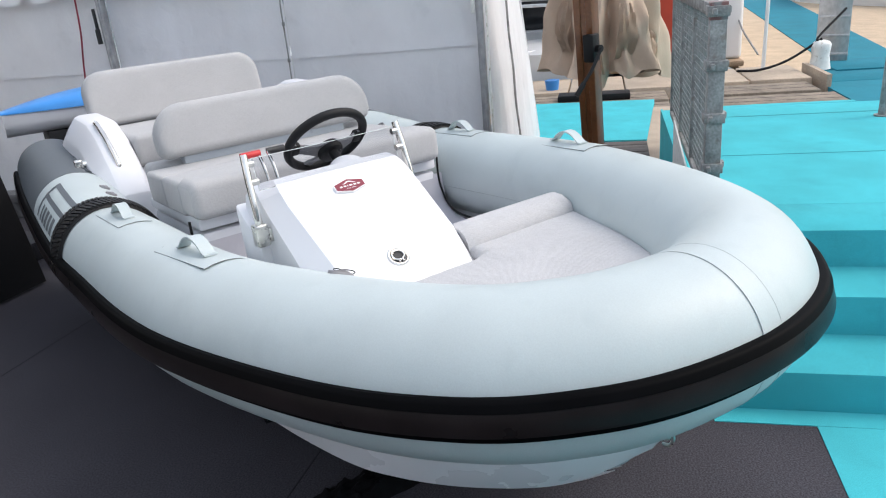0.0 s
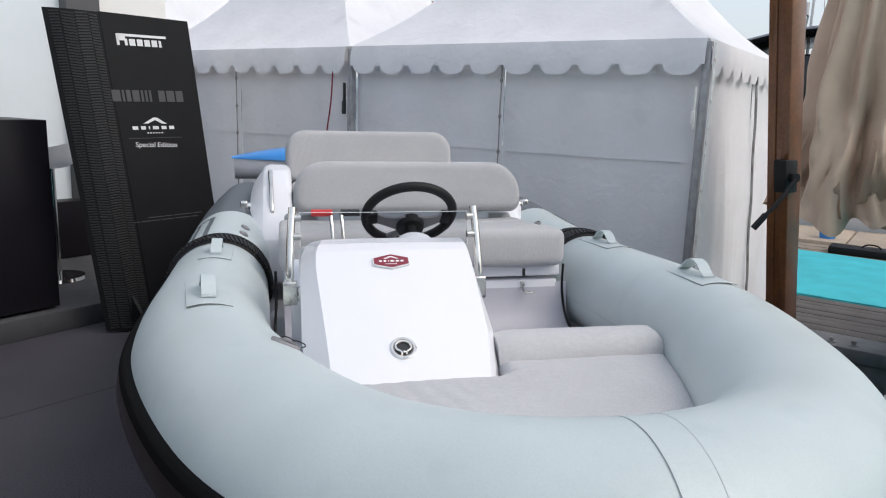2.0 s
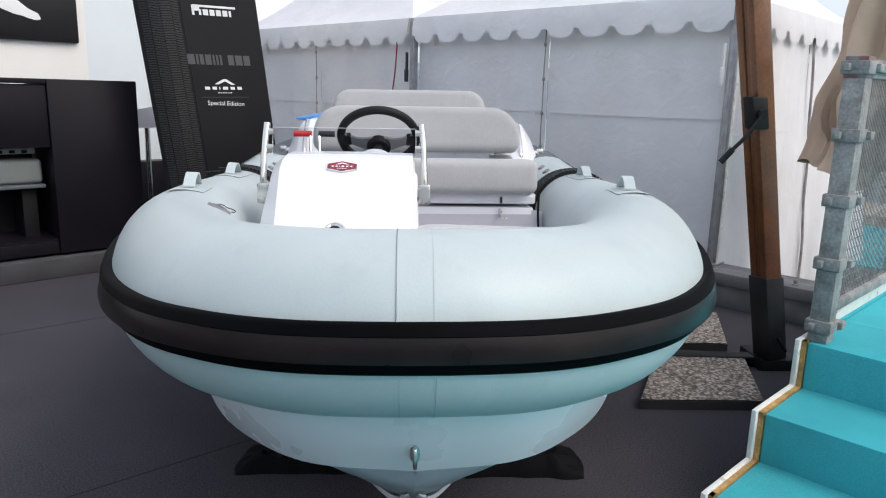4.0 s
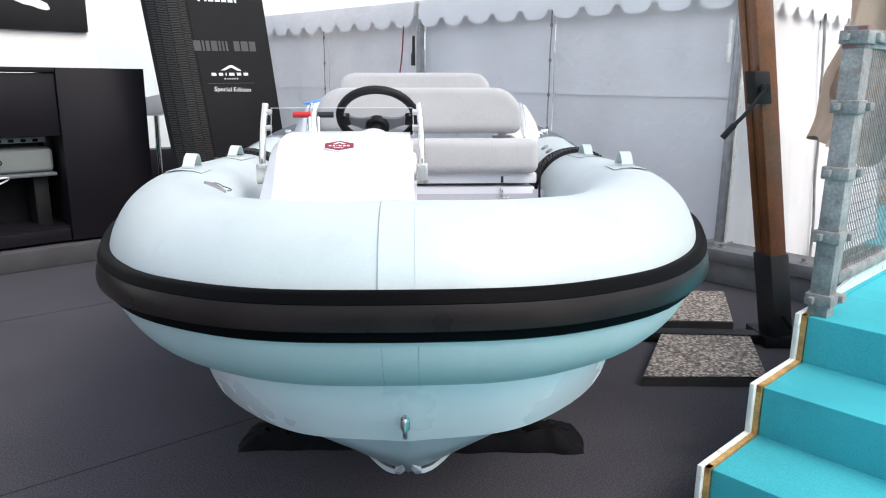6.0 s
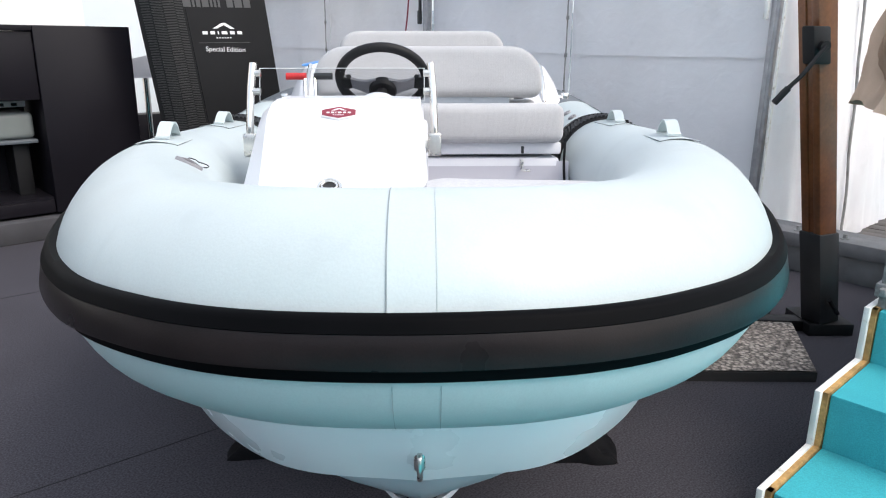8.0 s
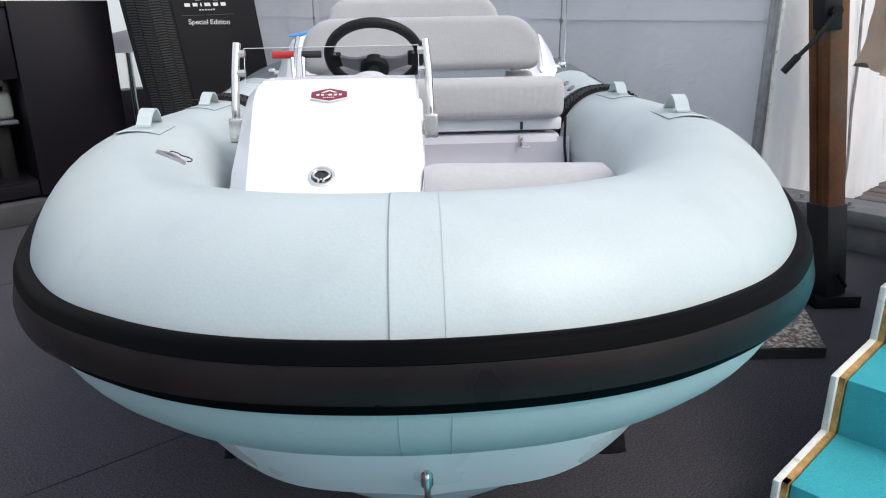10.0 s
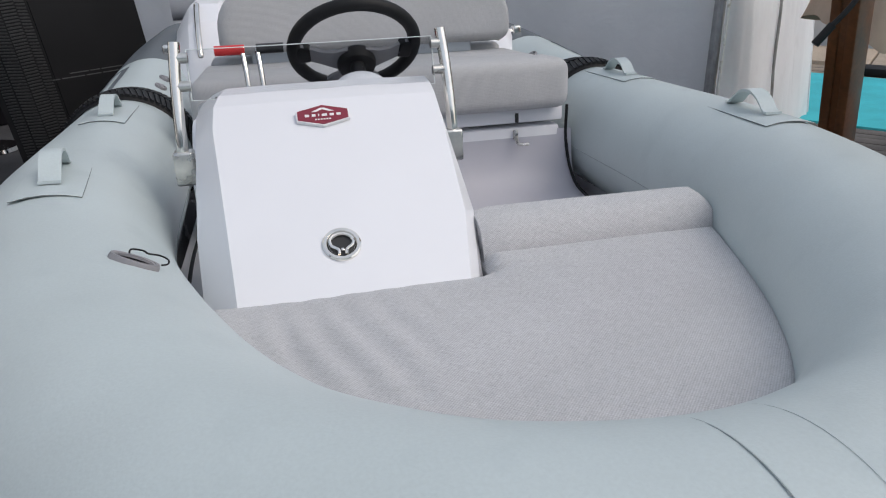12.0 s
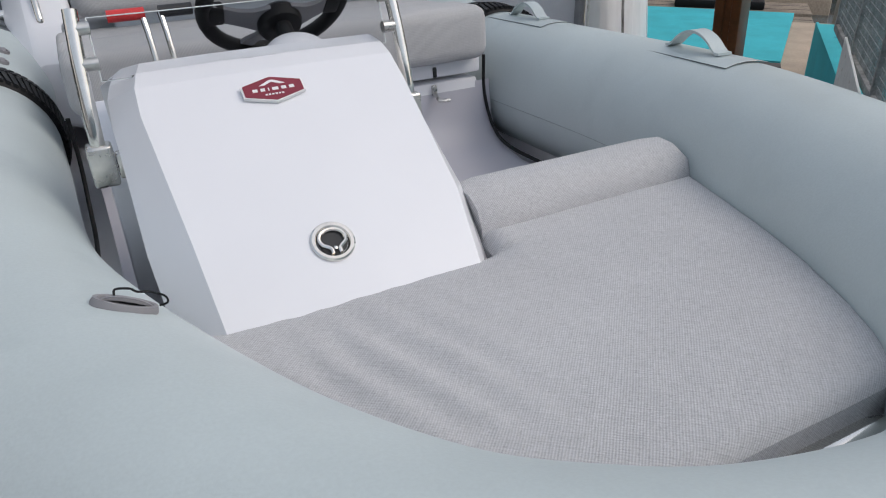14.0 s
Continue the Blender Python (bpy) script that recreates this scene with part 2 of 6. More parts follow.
# welded tarpaulin: broad creases and folds
nt = M_TENT.node_tree
cr = nt.nodes.new("ShaderNodeTexNoise")
cr.inputs["Scale"].default_value, cr.inputs["Detail"].default_value, cr.inputs["Distortion"].default_value = 2.2, 6, 0.35
tcn = nt.nodes.new("ShaderNodeTexCoord")
nt.links.new(tcn.outputs["Object"], cr.inputs["Vector"])
cb = nt.nodes.new("ShaderNodeBump")
cb.inputs["Strength"].default_value, cb.inputs["Distance"].default_value = 0.4, 0.03
nt.links.new(cr.outputs[0], cb.inputs["Height"])
cf = nt.nodes.new("ShaderNodeTexNoise")
cf.inputs["Scale"].default_value, cf.inputs["Detail"].default_value, cf.inputs["Distortion"].default_value = 9.0, 8, 0.8
nt.links.new(tcn.outputs["Object"], cf.inputs["Vector"])
cb2 = nt.nodes.new("ShaderNodeBump")
cb2.inputs["Strength"].default_value, cb2.inputs["Distance"].default_value = 0.45, 0.012
nt.links.new(cf.outputs[0], cb2.inputs["Height"])
nt.links.new(cb.outputs[0], cb2.inputs["Normal"])
nt.links.new(cb2.outputs[0], nt.nodes["Principled BSDF"].inputs["Normal"])
# some daylight comes through the cloth
tl, ms = nt.nodes.new("ShaderNodeBsdfTranslucent"), nt.nodes.new("ShaderNodeMixShader")
tl.inputs["Color"].default_value = (0.8, 0.81, 0.82, 1)
ms.inputs[0].default_value = 0.13
nt.links.new(nt.nodes["Principled BSDF"].outputs[0], ms.inputs[1])
nt.links.new(tl.outputs[0], ms.inputs[2])
nt.links.new(ms.outputs[0], nt.nodes["Material Output"].inputs["Surface"])

# ---- builders ----
def mesh_of(bm, name, mat, smooth=True):
    me = bpy.data.meshes.new(name)
    bmesh.ops.recalc_face_normals(bm, faces=bm.faces)
    bm.to_mesh(me)
    bm.free()
    for m in (mat if isinstance(mat, (list, tuple)) else [mat]):
        me.materials.append(m)
    for p in me.polygons:
        p.use_smooth = bool(smooth)
    if smooth:
        me.set_sharp_from_angle(angle=radians(38 if smooth is True else smooth))
    return me


def part(name, bm, mat, parent=None, label="", smooth=True):
    ob = new(name, mesh_of(bm, name, mat, smooth))
    if parent is not None:
        ob.parent = parent
    if label:
        ob["label"] = label
    return ob


def thing(name, label, category, m=Matrix(), group="", kind=""):
    ob = new(name)
    ob.empty_display_size = 0.1
    ob.matrix_world = m
    return tagged(ob, label, category, group, kind)


def box(bm, lo, hi, bevel=0.0, seg=2, m=None):
    g = bmesh.ops.create_cube(bm, size=1.0)
    c = [(a + b) / 2 for a, b in zip(lo, hi)]
    d = [b - a for a, b in zip(lo, hi)]
    bmesh.ops.transform(bm, matrix=Matrix.Translation(c) @ Matrix.Diagonal((*d, 1)), verts=g["verts"])
    vs = g["verts"]
    if bevel:
        es = list({e for v in vs for e in v.link_edges})
        r = bmesh.ops.bevel(bm, geom=es, offset=bevel, segments=seg, profile=0.5, affect="EDGES")
        vs = list({v for f in r["faces"] for v in f.verts} | {v for v in vs if v.is_valid})
    if m is not None:
        bmesh.ops.transform(bm, matrix=m, verts=vs)
    return vs


def cyl(bm, a, b, r1, r2=None, seg=16):
    a, b = Vector(a), Vector(b)
    d = b - a
    g = bmesh.ops.create_cone(bm, cap_ends=True, segments=seg, radius1=r1, radius2=r1 if r2 is None else r2, depth=d.length)
    m = Matrix.Translation((a + b) / 2) @ d.to_track_quat("Z", "Y").to_matrix().to_4x4()
    bmesh.ops.transform(bm, matrix=m, verts=g["verts"])
    return g["verts"]


def smooth_path(pts, n):
    """Catmull-Rom through points, n steps a span."""
    P = [Vector(p) for p in pts]
    P = [2 * P[0] - P[1]] + P + [2 * P[-1] - P[-2]]
    out = []
    for i in range(1, len(P) - 2):
        for k in range(n):
            t = k / n
            a, b, c, d = P[i - 1:i + 3]
            out.append(0.5 * (2 * b + (c - a) * t + (2 * a - 5 * b + 4 * c - d) * t * t + (3 * b - a - 3 * c + d) * t ** 3))
    out.append(P[-2].copy())
    return out


def pipe(bm, pts, r, seg=10, steps=6, cap=True):
    """A round bar bent through points; r may be a list for a taper."""
    path = smooth_path(pts, steps) if steps > 1 else [Vector(p) for p in pts]
    n = len(path)
    rings, side = [], None
    for i, p in enumerate(path):
        t = (path[min(i + 1, n - 1)] - path[max(i - 1, 0)]).normalized()
        if side is None:
            side = t.orthogonal().normalized()
        side = (side - t * side.dot(t)).normalized()
        up = t.cross(side)
        rad = r if not isinstance(r, (list, tuple)) else r[0] + (r[1] - r[0]) * i / (n - 1)
        rings.append([bm.verts.new(p + rad * (math.cos(a) * side + math.sin(a) * up)) for a in (2 * math.pi * k / seg for k in range(seg))])
    for a, b in zip(rings, rings[1:]):
        for k in range(seg):
            bm.faces.new((a[k], a[(k + 1) % seg], b[(k + 1) % seg], b[k]))
    if cap:
        bm.faces.new(rings[0][::-1])
        bm.faces.new(rings[-1])


def loft(bm, rows, closed=False):
    """Skin a grid of points, row by row."""
    V = [[bm.verts.new(p) for p in row] for row in rows]
    for a, b in zip(V, V[1:]):
        m = len(a)
        for k in range(m if closed else m - 1):
            bm.faces.new((a[k], a[(k + 1) % m], b[(k + 1) % m], b[k]))
    return V


def prism(bm, pts, z0, z1):
    """Upright prism over a plan outline."""
    lo = [bm.verts.new((x, y, z0)) for x, y in pts]
    hi = [bm.verts.new((x, y, z1)) for x, y in pts]
    n = len(pts)
    bm.faces.new(lo[::-1])
    bm.faces.new(hi)
    for k in range(n):
        bm.faces.new((lo[k], lo[(k + 1) % n], hi[(k + 1) % n], hi[k]))
    return lo + hi


def pad(bm, lo, hi, r, m=None, puff=0.0, sub=0):
    """A padded cushion block: rounded edges, slightly domed top."""
    vs = box(bm, lo, hi, r, 4)
    cx, cy = (lo[0] + hi[0]) / 2, (lo[1] + hi[1]) / 2
    if m is not None:
        bmesh.ops.transform(bm, matrix=m, verts=[v for v in vs if v.is_valid])
    return vs


def bar_word(bm, widths, height, gap, at, right, up, proud):
    """A row of plain bars standing for lettering."""
    x = 0.0
    at, right, up = Vector(at), Vector(right).normalized(), Vector(up).normalized()
    n = right.cross(up)
    for w in widths:
        if w > 0:
            q = [at + right * (x + dx) + up * dy for dx, dy in ((0, 0), (w, 0), (w, height), (0, height))]
            a = [bm.verts.new(p) for p in q]
            b = [bm.verts.new(p + n * proud) for p in q]
            bm.faces.new(b)
            for k in range(4):
                bm.faces.new((a[k], a[(k + 1) % 4], b[(k + 1) % 4], b[k]))
        x += abs(w) + gap
    return x


def letters(name, widths, height, gap, at, mat, parent, label=""):
    """Each bar of a word as a part of its own."""
    x = 0.0
    for w in widths:
        if w > 0:
            b = bmesh.new()
            bar_word(b, [w], height, 0, Vector(at) + Vector(RT).normalized() * x, RT, UPV, 0.0015)
            part(name, b, mat, parent, label, smooth=False)
        x += abs(w) + gap


def words(name, text, size, mat, parent, m, extrude=0.001):
    cu = bpy.data.curves.new(name, "FONT")
    cu.body, cu.size, cu.extrude, cu.align_x, cu.align_y = text, size, extrude, "CENTER", "CENTER"
    tmp = bpy.data.objects.new("tmp", cu)
    me = bpy.data.meshes.new_from_object(tmp)
    bpy.data.objects.remove(tmp)
    me.name = name
    me.materials.clear()
    me.materials.append(mat)
    ob = new(name, me)
    ob.parent = parent
    ob.matrix_local = m
    return ob


# ---- ground ----
ANG = 41.5
GRID = pose(0, 0, 0, 0, 0, ANG)          # stand grid: x away to the quay, y along the tents


def g(a, c, z=0.0):
    return GRID @ Vector((a, c, z))


bm = bmesh.new()
box(bm, (-60, -60, -1.2), (9.6, 60, -0.25))
o = tagged(part("ground", bm, M_QUAY), "sandy concrete harbour ground", "ground", kind="structure")
o.matrix_world = GRID
bm = bmesh.new()
box(bm, (-9, -1.2, -0.05), (4.15, 9, 0.0))
box(bm, (-9, -9, -0.05), (1.13, -1.2, 0.0))
o = tagged(part("floor", bm, M_CARPET), "dark grey needle-felt carpet floor", "floor", kind="structure")
o.matrix_world = GRID

# unseen plain walls, added behind the camera to close the stand and dim reflections
bm = bmesh.new()
box(bm, (-14, -9.4, 0), (9, -9.1, 3.6))
box(bm, (-9.4, -9, 0), (-9.1, 9, 3.4))
o = tagged(part("wall_unseen", bm, material("unseen_wall_grey", (0.34, 0.345, 0.36), 0.8, var=0.15, scale=1.5, grain=0.1)), "unseen grey wall added to dim reflections", "wall", kind="structure")

# ---- the boat ----
BOAT = Matrix.Translation((0.0102, 0, 1.015)) @ pose(0, 0, 0, -3.6) @ pose(0, 0, 0, 0, -0.58) @ Matrix.Translation((0, 0, -0.88))
boat = thing("inflatable_boat", "pale grey rigid inflatable tender with white console on dark blocks", "boat", BOAT)

HALF = [(0.0, 0.319, 0.196, 0.811), (0.18, 0.355, 0.199, 0.804), (0.321, 0.429, 0.201, 0.799), (0.464, 0.5635, 0.203, 0.795), (0.6075, 0.819, 0.207, 0.794), (0.7566, 1.244, 0.205, 0.803),
        (0.822, 1.63, 0.206, 0.808), (0.846, 2.22, 0.208, 0.811), (0.86, 2.617, 0.2085, 0.816), (0.862, 3.0, 0.2084, 0.852), (0.8424, 3.7, 0.2084, 0.934), (0.8074, 4.35, 0.1984, 1.0)]
ZC = 0.824


def tube_line():
    pts = [Vector((-p[0], *p[1:])) for p in HALF[:0:-1]] + [Vector(p) for p in HALF]
    return smooth_path(pts, 20)


LINE = tube_line()                       # x, y, radius, height along the tube's axis, port to starboard


def tube_frame(i):
    p = LINE[i]
    q, o = LINE[min(i + 1, len(LINE) - 1)], LINE[max(i - 1, 0)]
    t = Vector((q.x - o.x, q.y - o.y, 0)).normalized()
    out = Vector((t.y, -t.x, 0))
    return Vector((p.x, p.y, p.w)), out, p.z


def sweep(i0, i1, profile, closed):
    """Carry a profile of (angle, lift) pairs along the tube from step i0 to i1."""
    b = bmesh.new()
    rows = []
    for i in range(i0, i1 + 1):
        c, out, r = tube_frame(i)
        rows.append([c + (r + h) * (math.cos(radians(a)) * out + math.sin(radians(a)) * Vector((0, 0, 1))) for a, h in profile])
    V = loft(b, rows, closed)
    return b, V


def index_at(y, side):
    """The step of the tube's line nearest to that y, on one side (-1 port, 1 starboard)."""
    return min((i for i in range(len(LINE)) if LINE[i].x * side > 0.3), key=lambda i: abs(LINE[i].y - y))


NL = len(LINE)
CIRC = [(360 * k / 56, 0.0) for k in range(56)]
iL, iR = index_at(3.3, -1), index_at(3.3, 1)
b, V = sweep(iL, iR, CIRC, True)
part("tube", b, M_TUBE, boat, "pale grey inflated tube")
for side in (-1, 1):
    i0, i1 = (0, iL) if side < 0 else (iR, NL - 1)
    b, V = sweep(i0, i1, [(a, 0.0008) for a, _ in CIRC], True)
    end = V[0] if side < 0 else V[-1]
    c, out, r = tube_frame(0 if side < 0 else NL - 1)
    prev = end
    for k in range(1, 7):
        f = k / 6
        ring = [b.verts.new(c + (v.co - c) * math.cos(f * 1.35) + Vector((0, 0.28 * math.sin(f * 1.35), 0))) for v in end]
        for j in range(len(ring)):
            b.faces.new((prev[j], prev[(j + 1) % len(ring)], ring[(j + 1) % len(ring)], ring[j]))
        prev = ring
    b.faces.new(prev)
    part("stern_tube", b, M_TUBE_DARK, boat, "dark grey stern section of the tube")
    # tail strip along the top of the stern section
    j0, j1 = (2, iL - 1) if side < 0 else (iR + 1, NL - 3)
    b, V = sweep(j0, j1, [(112, 0.0), (112, 0.006), (124, 0.006), (124, 0.0)], True)
    part("top_strip", b, M_TUBE_DARK, boat, "dark strip glued along the tube")

RAIL = [(14.5, -0.004), (14.2, 0.012), (12.8, 0.019), (11.5, 0.021), (4, 0.027), (-4, 0.033), (-5.6, 0.0325), (-6.7, 0.02), (-6.9, 0.0), (-6.9, -0.01), (14, -0.01)]
b, V = sweep(1, NL - 2, RAIL, True)
for e in (V[0], V[-1]):
    b.faces.new(e)
rail = part("rub_rail", b, M_RAIL, boat, "dark brown-black rubber rubbing strake")
b, V = sweep(1, NL - 2, [(-6.8, -0.01), (-6.8, 0.010), (-9.6, 0.013), (-13.4, 0.012), (-14.9, 0.006), (-15.3, -0.01)], True)
for e in (V[0], V[-1]):
    b.faces.new(e)
part("lower_lip", b, M_LIP, rail, "matt black lower lip")
b, V = sweep(1, NL - 2, [(14.8, -0.006), (14.5, 0.0135), (12.9, 0.0208), (11.5, 0.0228), (7.4, 0.0266), (7.0, 0.0245), (7.0, 0.015), (14, -0.006)], True)
for e in (V[0], V[-1]):
    b.faces.new(e)
part("upper_lip", b, M_LIP, rail, "matt black upper band")

# glued seams over the bow
ctr = NL // 2


def tube_point(x_or_i, ang, lift=0.0, shift=0.0):
    c, out, r = tube_frame(x_or_i)
    t = Vector((-out.y, out.x, 0))
    return c + (r + lift) * (math.cos(radians(ang)) * out + math.sin(radians(ang)) * Vector((0, 0, 1))) + t * shift


# port line is darker: the tape's edge shadow is put into its colour
for s in (-0.035, 0.035):
    b = bmesh.new()
    pipe(b, [tube_point(ctr, a, 0.0003, s - 0.006) for a in range(12, 176, 8)], 0.0006 if s < 0 else 0.0003, 6, 2)
    part("seam", b, M_SEAM if s < 0 else M_SEAM_FAINT, boat, "thin glued seam line")
    b = bmesh.new()
    pipe(b, [tube_point(ctr, a, 0.0003, s) for a in range(-90, -10, 8)], 0.0005, 6, 2)
    part("seam", b, M_SEAM, boat, "thin glued seam line")
b = bmesh.new()
rows = [[tube_point(ctr, a, h, s - 0.006) for a in range(10, 177, 6)] for s, h in ((-0.034, 0.0005), (0.0, 0.0005), (0.036, -0.0002))]
loft(b, rows)
part("seam_tape", b, M_TUBE, boat, "pale grey seam tape over the bow")
# long seam low on the inner side of the tube
for side in (-1, 1):
    i0, i1 = sorted((index_at(0.9, side), index_at(2.5, side)))
    b = bmesh.new()
    pipe(b, [tube_point(i, 186, 0.0004) for i in range(i0, i1 + 1, 5)], 0.0010, 6, 2)
    part("seam", b, M_SEAM, boat, "thin glued seam line")


# moulded tyre-tread bands round the tubes
def tread_band(side):
    i = index_at(2.64, side)
    c, out, r = tube_frame(i)
    t = Vector((0, 1, 0))
    b = bmesh.new()
    rows = []
    for a in range(-16, 212, 6):
        d = math.cos(radians(a)) * out + math.sin(radians(a)) * Vector((0, 0, 1))
        rows.append([c + t * s * 1.5 + (r + h) * d for s, h in ((-0.068, -0.002), (-0.062, 0.012), (0.0, 0.018), (0.062, 0.012), (0.068, -0.002))])
    loft(b, rows)
    band = part("tread_band", b, M_BLACK, boat, "black rubber band moulded like a tyre tread")
    b = bmesh.new()
    for a in range(-14, 210, 5):
        for sgn in (-1, 1):
            q = []
            for s, da in ((0.004, 0), (0.066, 6.0), (0.066, 9.2), (0.004, 3.4)):
                d = math.cos(radians(a + da)) * out + math.sin(radians(a + da)) * Vector((0, 0, 1))
                q.append((c + t * s * sgn * 1.5, d, 0.02 - 0.1 * max(0, s - 0.01) * 1.2))
            lo = [b.verts.new(p + (r + h - 0.004) * d) for p, d, h in q]
            hi = [b.verts.new(p + (r + h + 0.004) * d) for p, d, h in q]
            b.faces.new(hi)
            for k in range(4):
                b.faces.new((lo[k], lo[(k + 1) % 4], hi[(k + 1) % 4], hi[k]))
    part("tread_pattern", b, M_BLACK, band, smooth=False)["kind"] = "stuff"


for side in (-1, 1):
    tread_band(side)


# carrying handles on glued patches
def carry_handle(y, side, ang):
    i = index_at(y, side)
    c, out, r = tube_frame(i)
    up = Vector((0, 0, 1))
    d = math.cos(radians(ang)) * out + math.sin(radians(ang)) * up
    across = math.cos(radians(ang + 90)) * out + math.sin(radians(ang + 90)) * up
    along = Vector((-out.y, out.x, 0))
    if along.y < 0:
        along = -along
    dy = y - LINE[i].y
    c = c + along * dy
    b = bmesh.new()
    rows = []
    for k in range(-7, 8):
        da = degrees_of(0.06 * k / 7 / r)
        dd = math.cos(radians(ang + da)) * out + math.sin(radians(ang + da)) * up
        rows.append([c + along * s + (r + h) * dd for s, h in ((-0.175, 0.0003), (-0.173, 0.0022), (0.173, 0.0022), (0.175, 0.0003))])
    loft(b, rows)
    patch = part("handle_patch", b, M_TUBE, boat, "pale grey rectangular handle patch")
    b = bmesh.new()
    ring = [(-0.175, -7), (-0.175, 7), (0.175, 7), (0.175, -7), (-0.175, -7)]
    for (s0, k0), (s1, k1) in zip(ring, ring[1:]):
        seg = []
        for f in (0, 0.25, 0.5, 0.75, 1):
            da = degrees_of(0.06 * (k0 + (k1 - k0) * f) / 7 / r)
            dd = math.cos(radians(ang + da)) * out + math.sin(radians(ang + da)) * up
            seg.append(c + along * (s0 + (s1 - s0) * f) + (r + 0.001) * dd)
        pipe(b, seg, 0.0010, 5, 1)
    part("glue_edge", b, M_GLUE, patch)
    # arched strap: feet along the tube's length, arch standing up
    b = bmesh.new()
    rows = []
    n = 16
    for k in range(n + 1):
        f = k / n
        s = -0.1 + 0.2 * f
        h = 0.004 + 0.042 * math.sin(math.pi * min(1, max(0, (f - 0.1) / 0.8))) ** 0.7
        base = c + along * s + (r + h) * d
        th = 0.006
        rows.append([base - across * 0.02, base + across * 0.02, base + across * 0.02 + d * th, base - across * 0.02 + d * th])
    V = loft(b, rows, True)
    b.faces.new(V[0]); b.faces.new(V[-1])
    part("strap", b, M_TUBE, patch, "arched rubber grip")


def degrees_of(x):
    return x * 180 / math.pi


for side, ys, ang in ((-1, (1.49, 2.29), 93), (1, (1.53, 2.34), 90)):
    for y in ys:
        carry_handle(y, side, ang)


# recessed mooring fairlead with a cord, port bow; and twin fittings aft of the bands
def fairlead(i, ang, axis, cord=True):
    c, out, r = tube_frame(i)
    d = math.cos(radians(ang)) * out + math.sin(radians(ang)) * Vector((0, 0, 1))
    base = c + r * d
    ax = Vector(axis)
    ax = (ax - d * ax.dot(d)).normalized()
    m = Matrix((ax, d.cross(ax), d)).transposed().to_4x4()
    m.translation = base
    k = 0.86 if cord else 0.8
    b = bmesh.new()
    rows = []
    for j in range(36):
        q = 2 * math.pi * j / 36
        rows.append([m @ Vector((math.cos(q) * ra * k, math.sin(q) * rb * k, z)) for ra, rb, z in ((0.042, 0.028, -0.014), (0.042, 0.028, 0.001), (0.040, 0.026, 0.006), (0.035, 0.020, 0.006), (0.032, 0.016, 0.001), (0.0, 0.0, 0.0))])
    rows.append(rows[0])
    loft(b, rows)
    bmesh.ops.remove_doubles(b, verts=b.verts, dist=1e-5)
    pl = part("lifting_eye", b, M_EYE, boat, "grey moulded oval lifting eye")
    # raised half-moon hood over the slot
    b = bmesh.new()
    rows = []
    for j in range(15):
        f = j / 14
        x = (-0.03 + 0.064 * f) * k
        arch = math.sin(math.pi * f) ** 0.6
        y1 = (0.004 + 0.0125 * arch) * k
        y0 = (-0.004 - 0.006 * math.sin(math.pi * f)) * k
        rows.append([m @ Vector((x, y, z)) for y, z in ((y1, 0.002), (y1 * 0.6, 0.004 + 0.005 * arch), (y0, 0.004 + 0.0075 * arch), (y0, 0.002 + 0.005 * arch), (y1 * 0.6, 0.001))])
    V = loft(b, rows, True)
    b.faces.new(V[0]); b.faces.new(V[-1])
    part("hood", b, M_EYE, pl)
    if cord:
        b = bmesh.new()
        pipe(b, [m @ Vector(p) for p in ((-0.012, 0.014, 0.006), (-0.012, 0.021, 0.012), (0.003, 0.027, 0.014), (0.012, 0.026, 0.012), (0.026, 0.028, 0.014), (0.041, 0.018, 0.014), (0.044, 0.006, 0.01), (0.036, 0.002, 0.006))], 0.0014, 6, 5)
        part("cord", b, M_BLACK, pl, "thin black cord loop")


i_d = index_at(0.958, -1)
fairlead(i_d, 117, (1.0, -0.08, -0.4))
for side in (-1, 1):
    for y in (2.87, 3.0):
        fairlead(index_at(y, side), 118, (0.3 * side, 1, 0), cord=False)

# ---- hull ----
n = 40
sheer, chine_o, chine_i, keel = [], [], [], []
S_PTS = [(0.0, 0.37, 0.62), (0.26, 0.41, 0.62), (0.455, 0.54, 0.625), (0.585, 0.78, 0.63), (0.675, 1.15, 0.64), (0.72, 1.8, 0.64), (0.73, 2.8, 0.64), (0.72, 4.2, 0.64)]
C_PTS = [(0.0, 0.475, 0.40), (0.25, 0.525, 0.40), (0.42, 0.665, 0.40), (0.56, 0.87, 0.40), (0.645, 1.12, 0.398), (0.705, 1.7, 0.38), (0.72, 2.8, 0.35), (0.71, 4.2, 0.33)]
K_PTS = [(0.0, 0.51, 0.388), (0.0, 0.575, 0.305), (0.0, 0.67, 0.235), (0.0, 0.82, 0.145), (0.0, 1.1, 0.085), (0.0, 1.7, 0.045), (0.0, 2.8, 0.045), (0.0, 4.2, 0.05)]
S, C, K = (smooth_path(p, 8) for p in (S_PTS, C_PTS, K_PTS))


def mirror(rows):
    return [[Vector((-p.x, p.y, p.z)) for p in r] for r in rows[:0:-1]] + rows


